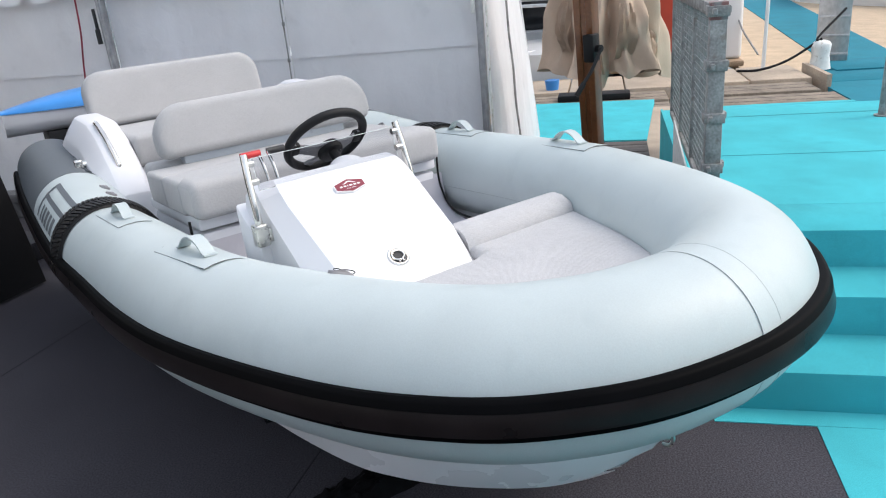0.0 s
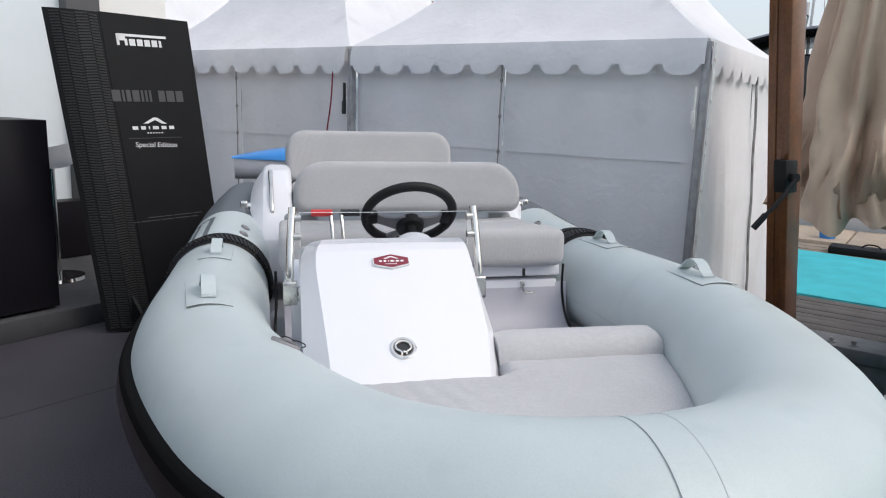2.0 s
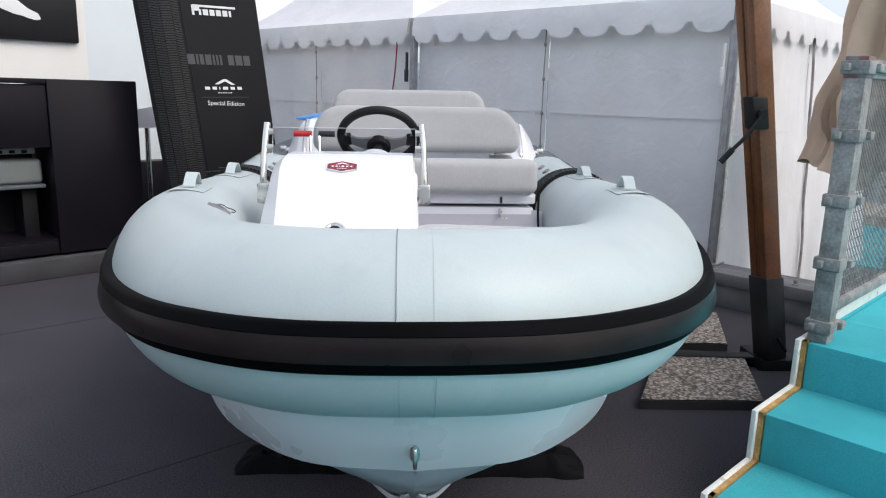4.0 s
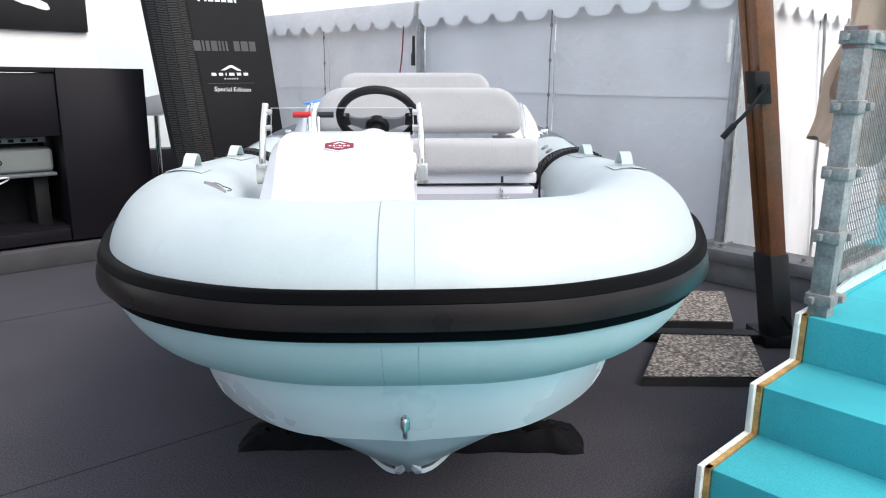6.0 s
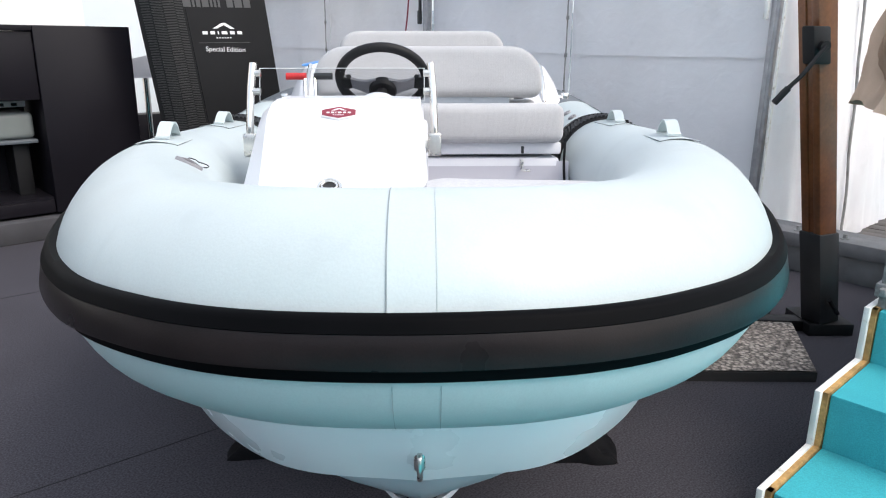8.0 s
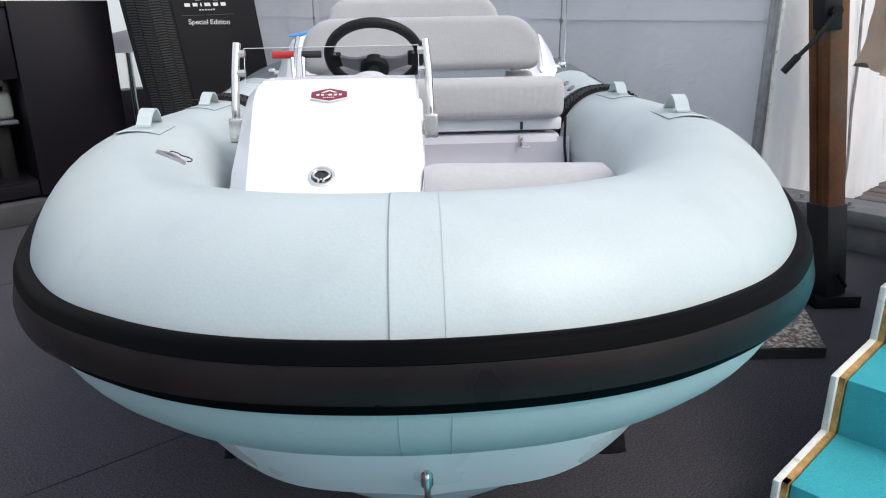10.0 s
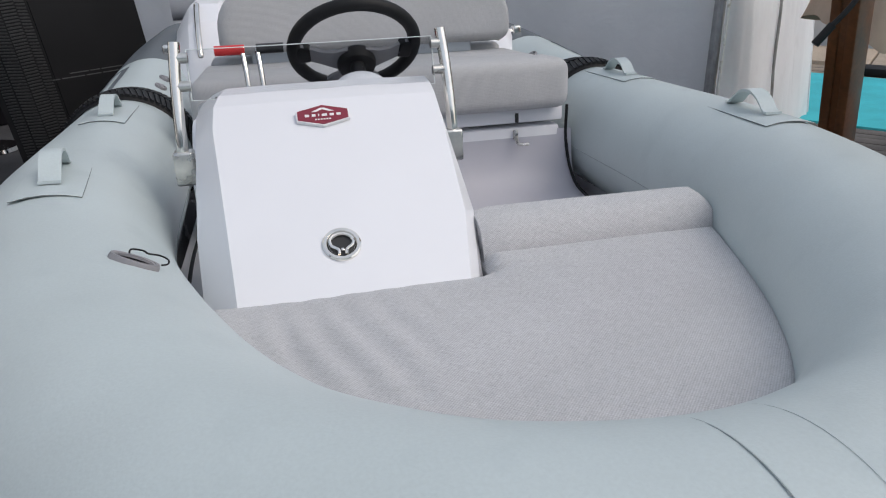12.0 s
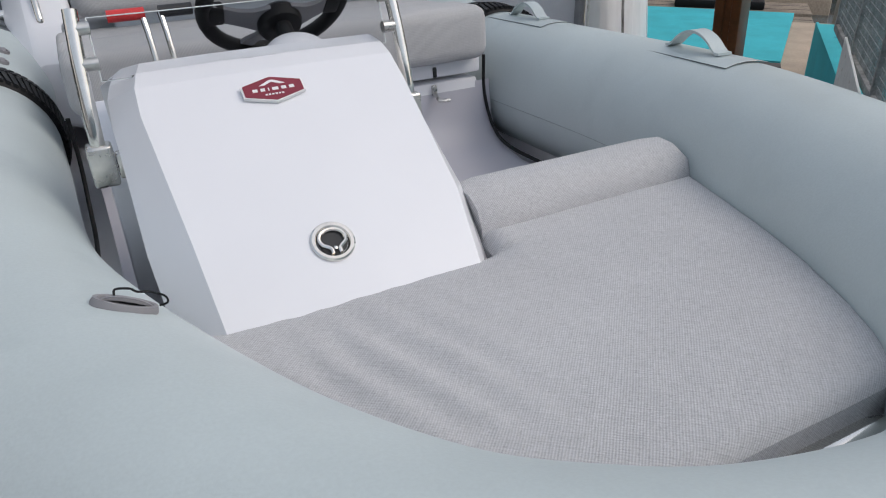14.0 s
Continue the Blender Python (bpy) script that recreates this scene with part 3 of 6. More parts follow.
b = bmesh.new()
rows = []
for s, c in zip(S, C):
    row = []
    for k in range(9):
        f = k / 8
        bulge = 0.03 * math.sin(math.pi * f)
        p = s.lerp(c, f)
        o = Vector((s.x, s.y - 2.2, 0)).normalized()
        row.append(p + o * bulge * 0.6)
    row.append(c + Vector((-0.4 * c.x * 0.12, 0.03, -0.002)))
    rows.append(row)
loft(b, mirror(rows))
hull = part("hull", b, M_HULL, boat, "glossy white moulded hull")
b = bmesh.new()
rows = []
for c, k in zip(C, K):
    a = c + Vector((-0.05 * c.x, 0.03, 0.002))
    rows.append([a.lerp(k, f) + Vector((0, 0, -0.012 * math.sin(math.pi * f))) for f in (0, 0.25, 0.5, 0.75, 1)])
loft(b, mirror(rows))
bottom = part("hull_bottom", b, M_HULLG, boat, "grey vee-shaped hull bottom")
for side in (-1, 1):
    b = bmesh.new()
    rows = []
    for j, (c, k) in enumerate(list(zip(C, K))[11:]):
        size = min(1.0, 0.1 + j / 7)
        p = Vector((c.x * side, c.y, c.z)).lerp(k, min(0.96, 0.5 + 0.46 * max(0.0, 1 - (c.y - 0.75) / 0.65))) + Vector((0, 0, -0.010))
        rows.append([p + Vector((side * dx * size, 0, dz * size)) for dx, dz in ((0.018, 0.008), (0.018, -0.007), (0.0, -0.009), (-0.01, 0.0))])
    V = loft(b, rows, True)
    b.faces.new(V[0]); b.faces.new(V[-1])
    part("spray_rail", b, M_HULL, bottom, "white spray rail")
b = bmesh.new()
box(b, (-0.70, 4.12, 0.2), (0.70, 4.2, 0.98), 0.02)
part("transom", b, M_GEL, boat, "white transom board")
# inner deck and liner
b = bmesh.new()
prism(b, [(-0.60, 1.1), (-0.35, 0.72), (0, 0.62), (0.35, 0.72), (0.60, 1.1), (0.68, 2.0), (0.68, 4.15), (-0.68, 4.15), (-0.68, 2.0)], 0.50, 0.58)
part("cockpit_floor", b, M_GEL, boat, "white moulded cockpit floor")
b = bmesh.new()
prism(b, [(-0.55, 1.2), (-0.48, 0.85), (-0.33, 0.58), (-0.15, 0.5), (0.15, 0.5), (0.345, 0.56), (0.50, 0.85), (0.6, 1.36), (0.0, 1.36)], 0.60, 0.7645)
part("bow_locker", b, M_GEL, boat, "white bow locker under the cushion")
# tow eye on the stem
b = bmesh.new()
eye = Vector((0.0, 0.424, 0.482))
box(b, (eye.x - 0.011, eye.y - 0.008, eye.z - 0.032), (eye.x + 0.011, eye.y + 0.03, eye.z + 0.034), 0.008, 3)
plate = part("bow_eye", b, M_STEEL, boat, "polished steel bow eye")
b = bmesh.new()
pipe(b, [eye + Vector(p) for p in ((0, 0.0, 0.012), (0, -0.016, 0.004), (0, -0.02, -0.02), (0, -0.008, -0.044), (0, 0.014, -0.05))], 0.0055, 10, 5)
part("ring", b, M_STEEL, plate)

# ---- bow cushion ----
def cushion_outline():
    pts = []
    for i in range(ctr - 130, ctr + 131):
        c, out, r = tube_frame(i)
        p = c - out * (r - 0.012)
        pts.append((p.x, p.y))
    return pts


edge = cushion_outline()


def inner_x(y, side):
    """Where the tube's inner face stands at that y."""
    pts = sorted((p[1], p[0]) for p in edge if p[0] * side >= 0)
    ys = [p[0] for p in pts]
    return float(np.interp(y, ys, [p[1] for p in pts]))


b = bmesh.new()
Y0, Y1, NR, NCOL = 0.602, 1.266, 90, 90
rows = []
for j in range(NR + 1):
    y = Y0 + (Y1 - Y0) * (j / NR)
    x0 = inner_x(y, -1) + 0.004
    xl = x0 if y < 1.185 else 0.014
    xr = inner_x(y, 1) - 0.003
    row = []
    for i in range(NCOL + 1):
        x = max(xl, x0 + (xr - x0) * (i / NCOL))
        d = min(x - xl, xr - x, (y - Y0) * 0.9 + 0.001, (Y1 - y) + 0.003)
        roll = 0.028
        e = max(0.0, 1 - d / roll)
        z = 0.821 - roll * 0.75 * (1 - math.sqrt(max(0.0, 1 - e * e)))
        w = math.exp(-((x + 0.30) / 0.15) ** 2) * math.exp(-((y - 0.93) / 0.17) ** 2)
        z += 0.0045 * w * math.sin(x * 105 + y * 25 + 2 * noise.noise(Vector((x * 5, y * 5, 0))))
        if y < 1.186:
            z -= 0.018 * max(0.0, 1 - (1.185 - y) / 0.06) ** 2 * min(1.0, max(0.0, (0.07 - x) / 0.07))
        z += 0.004 * noise.noise(Vector((x * 4, y * 4, 2))) + 0.0015 * noise.noise(Vector((x * 14, y * 14, 5)))
        w = max(0.0, (y - 0.95) / (Y1 - 0.95)) ** 2 * min(1.0, max(0.0, x / 0.04))
        f = (x - 0.034) / 0.55
        row.append(Vector((x, y + w * (0.043 * f - 0.035), z + 0.018 * w * (1 - f))))
    rows.append([Vector((xl, y, 0.765))] + row + [Vector((xr, y, 0.765))])
front = [Vector((p.x, p.y, 0.765)) for p in rows[0]]
loft(b, [front] + rows)
bow_cushion = part("bow_cushion", b, M_FABRIC_BOW, boat, "light grey woven bow cushion")
b = bmesh.new()
pipe(b, [(x, Y0 + 0.006 + 0.02 * max(0, x - 0.26), 0.806) for x in np.linspace(-0.2, inner_x(0.63, 1) - 0.03, 12)], 0.0022, 6, 2)
part("piping", b, M_FABRIC_BOW, bow_cushion)
# bolster along the aft edge of the cushion
b = bmesh.new()
rows = []
prof = [(1.262, 0.74), (1.256, 0.79), (1.260, 0.828), (1.276, 0.861), (1.31, 0.880), (1.355, 0.884), (1.392, 0.872), (1.408, 0.84), (1.412, 0.74)]
for k in range(25):
    f = k / 24
    x = 0.018 + (0.59 - 0.018) * f
    e = min(1, min(f, 1 - f) * 10)
    sh = 1 - (1 - e) ** 2
    rows.append([Vector((x, 1.30 + 0.043 * f + (y - 1.335) * (0.9 + 0.1 * sh), 0.74 + 0.018 * (1 - f) + (z - 0.74) * ((0.93 + 0.07 * sh) if f < 0.5 else (0.55 + 0.45 * sh)))) for y, z in prof])
V = loft(b, rows)
b.faces.new(V[0]); b.faces.new(V[-1])
part("bolster", b, M_FABRIC_BOW, boat, "light grey fabric bolster")
# polished cleat showing ahead of the cushion
b = bmesh.new()
rows = []
for k in range(13):
    f = k / 12
    x = 0.03 + 0.175 * f
    w = 0.017 * max(0.0, 1 - max(0.0, (f - 0.82) / 0.18) ** 2) ** 0.5 + 0.0005
    rows.append([Vector((x, 0.588 + w * p, 0.772 + h)) for p, h in ((-1, -0.008), (-0.95, 0.002), (-0.6, 0.007), (0, 0.009), (0.6, 0.007), (0.95, 0.002), (1, -0.008))])
V = loft(b, rows, True)
b.faces.new(V[0]); b.faces.new(V[-1])
part("bow_cleat", b, M_CHROME, boat, "polished steel bow cleat")

# ---- console ----
CX = -0.256
b = bmesh.new()
outline = [(0.945, 0.648), (1.015, 0.703), (1.273, 0.913), (1.493, 1.076), (1.548, 1.113), (1.593, 1.130), (1.653, 1.138), (1.74, 1.12), (1.78, 1.05), (1.78, 0.58), (0.945, 0.58)]
rows = []
for dx, inset in ((-0.287, 1), (-0.222, 0), (-0.08, -0.1), (0.08, -0.1), (0.200, 0.05), (0.226, 0.5)):
    row = []
    for y, z in outline:
        k = inset
        grow = 0.058 * min(1.0, max(0.0, (z - 0.72) / 0.22)) if dx > 0.1 else 0.0
        if dx < -0.2:
            grow = 0.036 * (1 - min(1.0, max(0.0, (z - 0.74) / 0.34))) - 0.006
        grow -= (0.03 if abs(dx) > 0.2 else 0.0) * (1.0 if dx > 0 else -1.0) * max(0.0, (y - 1.53) / 0.13) if 1.53 < y < 1.7 else 0.0
        row.append(Vector((CX + grow + dx * (0.93 if z > 1.0 and inset > 0.3 else 1.0), y + (0.075 * k if y < 1.7 and z > 0.6 else 0), z - (0.028 * k if z > 0.6 else 0))))
    rows.append(row)
V = loft(b, rows, True)
b.faces.new(V[0]); b.faces.new(V[-1])
bmesh.ops.bevel(b, geom=[e for e in b.edges if e.calc_face_angle(0) > 0.22], offset=0.01, segments=3, profile=0.5, affect="EDGES")
console = part("console", b, M_GEL, boat, "glossy white sloping helm console", smooth=9)
b = bmesh.new()
prism(b, [(CX - 0.30, 1.62), (CX - 0.30, 1.80), (CX + 0.282, 1.80), (CX + 0.282, 1.62)], 0.60, 1.06)
for v in b.verts:
    if v.co.z > 1 and v.co.y < 1.7:
        v.co.z = 0.93
bmesh.ops.bevel(b, geom=b.edges[:], offset=0.012, segments=2, profile=0.5, affect="EDGES")
part("helm_body", b, M_GEL, console, "white helm body behind the sloping face", smooth=25)
SL = math.atan2(0.205, 0.264)
FACE = Matrix.Translation((CX, 1.373, 0.9865)) @ pose(0, 0, 0, math.degrees(SL))   # x across, y up the slope, z out of it


def on_face(u, v):
    """A place on the sloping face, by metres across and up from its middle."""
    return FACE @ Matrix.Translation((u, v, 0.0095))


def hexagon(bm, w, h, m, z0, z1):
    pts = [(-w / 2, -h * 0.22), (0, -h / 2), (w / 2, -h * 0.22), (w / 2, h * 0.22), (0, h / 2), (-w / 2, h * 0.22)]
    vs = prism(bm, pts, z0, z1)
    bmesh.ops.transform(bm, matrix=m, verts=vs)


bm_badge = on_face(0.0, 0.153)
b = bmesh.new()
hexagon(b, 0.112, 0.059, bm_badge, -0.004, 0.003)
badge = part("badge", b, M_WHITE, console, "dark red hexagonal badge with white rim", smooth=False)
b = bmesh.new()
hexagon(b, 0.106, 0.054, bm_badge, 0.003, 0.0042)
part("badge_face", b, M_RED, badge, smooth=False)
b = bmesh.new()
bar_word(b, [0.009, 0.008, 0.002, 0.011, 0.009, 0.009], 0.0065, 0.0055, bm_badge @ Vector((-0.038, -0.005, 0.0042)), bm_badge.to_3x3() @ Vector((1, 0, 0)), bm_badge.to_3x3() @ Vector((0, 1, 0)), 0.0008)
bar_word(b, [0.004] * 6, 0.003, 0.002, bm_badge @ Vector((-0.018, -0.015, 0.0042)), bm_badge.to_3x3() @ Vector((1, 0, 0)), bm_badge.to_3x3() @ Vector((0, 1, 0)), 0.0008)
part("badge_print", b, M_WHITE, badge, smooth=False)
# chevron over the lettering
b = bmesh.new()
vs = prism(b, [(-0.024, 0.008), (-0.004, 0.0185), (0.004, 0.0185), (0.024, 0.008), (0.014, 0.008), (0.0, 0.0145), (-0.014, 0.008)], 0.0042, 0.005)
bmesh.ops.transform(b, matrix=bm_badge, verts=vs)
part("chevron", b, M_WHITE, badge, smooth=False)

# ring latch
ml = on_face(-0.004, -0.175)
b = bmesh.new()
vs = []
rows = []
for k in range(32):
    a = 2 * math.pi * k / 32
    rows.append([Vector((math.cos(a) * rr, math.sin(a) * rr, zz)) for rr, zz in ((0.037, -0.003), (0.0365, 0.003), (0.034, 0.005), (0.029, 0.005), (0.026, 0.002), (0.024, -0.004), (0.0, -0.006))])
rows.append(rows[0])
loft(b, rows)
bmesh.ops.remove_doubles(b, verts=b.verts, dist=1e-5)
bmesh.ops.transform(b, matrix=ml, verts=b.verts)
latch = part("latch", b, M_CHROME, console, "round polished steel ring latch")
b = bmesh.new()
ring = [(0.0215 * math.sin(q), 0.004 + 0.0175 * math.cos(q)) for q in [radians(d) for d in range(-128, 129, 16)]]
path = [(-0.007, -0.024), (-0.0075, -0.014)] + ring + [(0.0075, -0.014), (0.007, -0.024)]
pipe(b, [ml @ Vector((x, y, 0.004)) for x, y in path], 0.0036, 8, 3)
box(b, (-0.003, -0.017, 0.002), (0.003, -0.011, 0.006), 0.001, 2, ml)
part("pull_ring", b, M_CHROME, latch)
b = bmesh.new()
cyl(b, ml @ Vector((0, 0, -0.004)), ml @ Vector((0, 0, 0.0005)), 0.0245, seg=28)
part("latch_cup", b, M_DARKMETAL, latch)

# windscreen with its posts
for sx in (-1, 1):
    x = CX + sx * 0.303
    b = bmesh.new()
    pipe(b, [(x, 1.585, 0.965), (x, 1.578, 1.03), (x - sx * 0.004, 1.60, 1.15), (x - sx * 0.012, 1.622, 1.245)], 0.0125, 14, 6)
    post = part("windscreen_post", b, M_CHROME, boat, "polished stainless steel windscreen post")
    b = bmesh.new()
    box(b, (x - 0.022, 1.56, 0.945), (x + 0.022, 1.606, 1.02), 0.006, 3)
    box(b, (x - sx * 0.035 - 0.012, 1.565, 0.955), (x - sx * 0.035 + 0.012, 1.602, 1.0), 0.004, 2)
    part("socket", b, M_STEEL, post, "cast steel socket")
    for z in (1.155, 1.213):
        b = bmesh.new()
        y = 1.60 + (z - 1.15) * 0.23
        pipe(b, [(x - sx * 0.008, y, z), (x - sx * 0.036, y, z)], 0.0115, 12, 1)
        part("clip", b, M_STEEL, post, "rounded steel clip")
b = bmesh.new()
rows = []
for k in range(13):
    f = k / 12
    x = CX - 0.27 + 0.54 * f
    bow = -0.012 * (1 - (2 * f - 1) ** 2)
    rows.append([Vector((x, 1.596 + bow, 1.125)), Vector((x, 1.618 + bow, 1.228)), Vector((x, 1.622 + bow, 1.228)), Vector((x, 1.600 + bow, 1.125))])
V = loft(b, rows, True)
b.faces.new(V[0]); b.faces.new(V[-1])
screen = part("windscreen", b, M_CLEAR, boat, "clear acrylic windscreen")
screen.visible_shadow = False
b = bmesh.new()
pipe(b, [(CX + 0.22 * f, 1.587 + 0.008 * f * f + 0.0012 * math.sin(f * 31), 1.1315 - 0.005 * f * f) for f in [-1 + k / 15 for k in range(31)]], 0.0017, 6, 2)
part("gasket", b, M_BLACK, screen, "thin black gasket")
# thin pale bars stand in for the bright glint round the acrylic
b = bmesh.new()
top = [Vector((CX - 0.27 + 0.54 * k / 12, 1.62 - 0.012 * (1 - (k / 6 - 1) ** 2), 1.229)) for k in range(13)]
low = [Vector((CX - 0.27 + 0.54 * k / 12, 1.598 - 0.012 * (1 - (k / 6 - 1) ** 2), 1.124)) for k in range(13)]
pipe(b, top, 0.0011, 6, 1)
pipe(b, low, 0.0009, 6, 1)
pipe(b, [low[0], top[0]], 0.0014, 6, 1)
pipe(b, [low[-1], top[-1]], 0.0014, 6, 1)
part("edge_glint", b, material("acrylic_glint", (0.7, 0.74, 0.74), 0.15, var=0.03), screen, "pale bar for the glint on the acrylic edge")

M_SPOKE = material("satin_spoke", (0.19, 0.19, 0.20), 0.5, metal=0.2, var=0.15)
# steering wheel
WC = Vector((-0.136, 1.86, 1.197))
WM = Matrix.Translation(WC) @ pose(0, 0, 0, -43)
b = bmesh.new()
R = 0.156
pipe(b, [WM @ Vector((R * math.cos(a), R * math.sin(a), 0)) for a in [2 * math.pi * k / 40 for k in range(41)]], 0.0172, 12, 1, cap=False)
wheel = part("steering_wheel", b, M_BLACK, boat, "black padded three-spoke steering wheel")
for a in (4, 176, 66, 114):
    side = a in (4, 176)
    b = bmesh.new()
    m = WM @ pose(0, 0, 0, 0, 0, a)
    rows = [[m @ Vector((d, w, z + dz)) for w, z in ((-ww, -0.005), (ww, -0.005), (ww, 0.005), (-ww, 0.005))]
            for d, ww, dz in ((0.02, 0.040 if side else 0.02, -0.036), (0.055, 0.031 if side else 0.017, -0.033), (0.085, 0.024 if side else 0.014, -0.022), (0.115, 0.024 if side else 0.014, -0.008), (0.15, 0.034 if side else 0.018, 0.0))]
    V = loft(b, rows, True)
    b.faces.new(V[0]); b.faces.new(V[-1])
    part("spoke", b, M_SPOKE, wheel, "satin dark grey spoke")
    if side:
        b = bmesh.new()
        box(b, (0.112, -0.028, -0.016), (0.152, 0.028, 0.010), 0.008, 3, m)
        part("spoke_pad", b, M_BLACK, wheel, "black padded spoke end")
b = bmesh.new()
rows = [[WM @ Vector((rr * math.cos(t), 0.012 + rr * 1.1 * math.sin(t), z)) for t in [2 * math.pi * k / 28 for k in range(28)]] for rr, z in ((0.03, -0.062), (0.046, -0.056), (0.05, -0.048), (0.05, -0.03), (0.044, -0.022), (0.02, -0.02))]
V = loft(b, rows, True)
b.faces.new(V[0]); b.faces.new(V[-1])
part("hub", b, M_BLACK, wheel)
b = bmesh.new()
vs = bmesh.ops.create_uvsphere(b, u_segments=24, v_segments=14, radius=1)["verts"]
bmesh.ops.transform(b, matrix=Matrix.Translation((-0.145, 1.70, 1.112)) @ Matrix.Diagonal((0.064, 0.072, 0.04, 1)), verts=vs)
part("instrument_hood", b, M_GEL, console, "white moulded hood below the wheel")
b = bmesh.new()
cyl(b, WM @ Vector((0, 0, -0.05)), Vector((-0.145, 1.72, 1.10)), 0.018, 0.022)
part("steering_column", b, M_BLACK, wheel)

# twin throttle levers
for x, mat, gx0, gx1 in ((-0.408, M_REDGRIP, -0.068, 0.004), (-0.372, M_DARKMETAL, -0.004, 0.062)):
    b = bmesh.new()
    pipe(b, [(x, 1.80, 1.07), (x - 0.004, 1.82, 1.155), (x - 0.008, 1.843, 1.2075)], 0.006, 8, 4)
    lev = part("throttle_lever", b, M_CHROME, boat, "chromed throttle lever")
    b = bmesh.new()
    pipe(b, [(x + gx0 - 0.006, 1.843, 1.2075), (x + gx1 - 0.006, 1.843, 1.2075)], 0.0125, 12, 1)
    part("grip", b, mat, lev, "red grip" if mat is M_REDGRIP else "dark grey grip")

# ---- front seat ----
b = bmesh.new()
box(b, (-0.57, 2.245, 0.55), (0.59, 3.0, 0.875), 0.012)
base = part("seat_base", b, M_GEL, boat, "white moulded seat locker", smooth=25)
b = bmesh.new()
box(b, (-0.58, 2.235, 0.89), (0.596, 3.0, 0.942), 0.01)
part("seat_lid", b, M_GEL, base, smooth=25)
b = bmesh.new()
box(b, (0.42, 2.232, 0.835), (0.436, 2.246, 0.868), 0.003)
pipe(b, [(0.428, 2.232, 0.84), (0.428, 2.205, 0.826), (0.462, 2.2, 0.824)], 0.006, 8, 3)
part("seat_latch", b, M_STEEL, base, "steel over-centre catch")
b = bmesh.new()
box(b, (0.424, 2.228, 0.893), (0.436, 2.237, 0.925), 0.003)
part("keeper", b, M_DARKMETAL, base)
for lo, hi, r, label in (((-0.598, 2.165, 0.94), (0.596, 2.37, 1.102), 0.04, "light grey woven front roll of the helm seat"),
                         ((-0.598, 2.345, 0.94), (0.596, 2.60, 1.088), 0.02, "light grey woven helm seat cushion"),
                         ((-0.598, 2.602, 0.94), (0.60, 2.87, 1.086), 0.02, "light grey woven rear part of the helm seat"),
                         ((-0.575, 2.872, 0.94), (0.58, 2.99, 1.11), 0.025, "light grey woven pad behind the helm backrest")):
    b = bmesh.new()
    pad(b, lo, hi, r)
    part("seat_cushion", b, M_FABRIC, boat, label)
b = bmesh.new()
box(b, (-0.42, 2.82, 1.08), (0.44, 2.92, 1.15), 0.012)
part("backrest_base", b, M_HULLG, boat, "light grey backrest support")


def backrest(x0, x1, z0, z1, y, thick, lean, rc):
    """A long padded backrest with rounded upper corners and rolled edges."""
    pts = []
    w, h = x1 - x0, z1 - z0
    rb = 0.05
    for cx, cz, r, a0 in ((w / 2 - rb, rb, rb, -90), (w / 2 - rc, h - rc, rc, 0), (-w / 2 + rc, h - rc, rc, 90), (-w / 2 + rb, rb, rb, 180)):
        for k in range(9):
            a = radians(a0 + 90 * k / 8)
            pts.append((cx + r * math.cos(a), cz + r * math.sin(a)))
    b = bmesh.new()
    rows = []
    c0, c1 = 0.0, h / 2
    for f in range(0, 181, 15):
        a = radians(f)
        ins = 0.045 * (1 - math.sin(a) ** 0.7)
        d = -math.cos(a) * thick / 2
        rows.append([Vector((px + (-ins if px > 0 else ins), d, pz + (ins * (1 if pz < c1 else -1)))) for px, pz in pts])
    V = loft(b, rows, True)
    b.faces.new(V[0]); b.faces.new(V[-1])
    m = Matrix.Translation(((x0 + x1) / 2, y, z0)) @ pose(0, 0, 0, lean)
    bmesh.ops.transform(b, matrix=m, verts=b.verts)
    return b


part("backrest", backrest(-0.53, 0.60, 1.12, 1.37, 2.83, 0.12, -8, 0.155), M_FABRIC, boat, "light grey woven helm backrest")

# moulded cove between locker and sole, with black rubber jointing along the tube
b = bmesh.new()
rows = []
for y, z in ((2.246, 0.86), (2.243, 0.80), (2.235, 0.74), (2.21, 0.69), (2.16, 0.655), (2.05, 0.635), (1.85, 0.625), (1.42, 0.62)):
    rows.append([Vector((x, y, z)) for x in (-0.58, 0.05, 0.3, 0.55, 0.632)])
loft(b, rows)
part("cockpit_liner", b, M_LINER, boat, "white moulded cockpit liner, toned darker for its shade")
for side in (-1, 1):
    b = bmesh.new()
    pts = [(side * 0.612, 2.24, 0.94), (side * 0.612, 2.243, 0.82), (side * 0.618, 2.2, 0.71), (side * 0.62, 2.1, 0.665), (side * 0.622, 1.85, 0.655), (side * 0.60, 1.45, 0.65), (side * 0.545, 1.2, 0.66)]
    pipe(b, pts, 0.0055, 8, 5)
    part("joint_strip", b, M_BLACK, boat, "black rubber joint along the tube")
b = bmesh.new()
cyl(b, (0.33, 1.78, 0.628), (0.33, 1.78, 0.634), 0.018)
part("drain", b, M_STEEL, boat, "round floor drain")

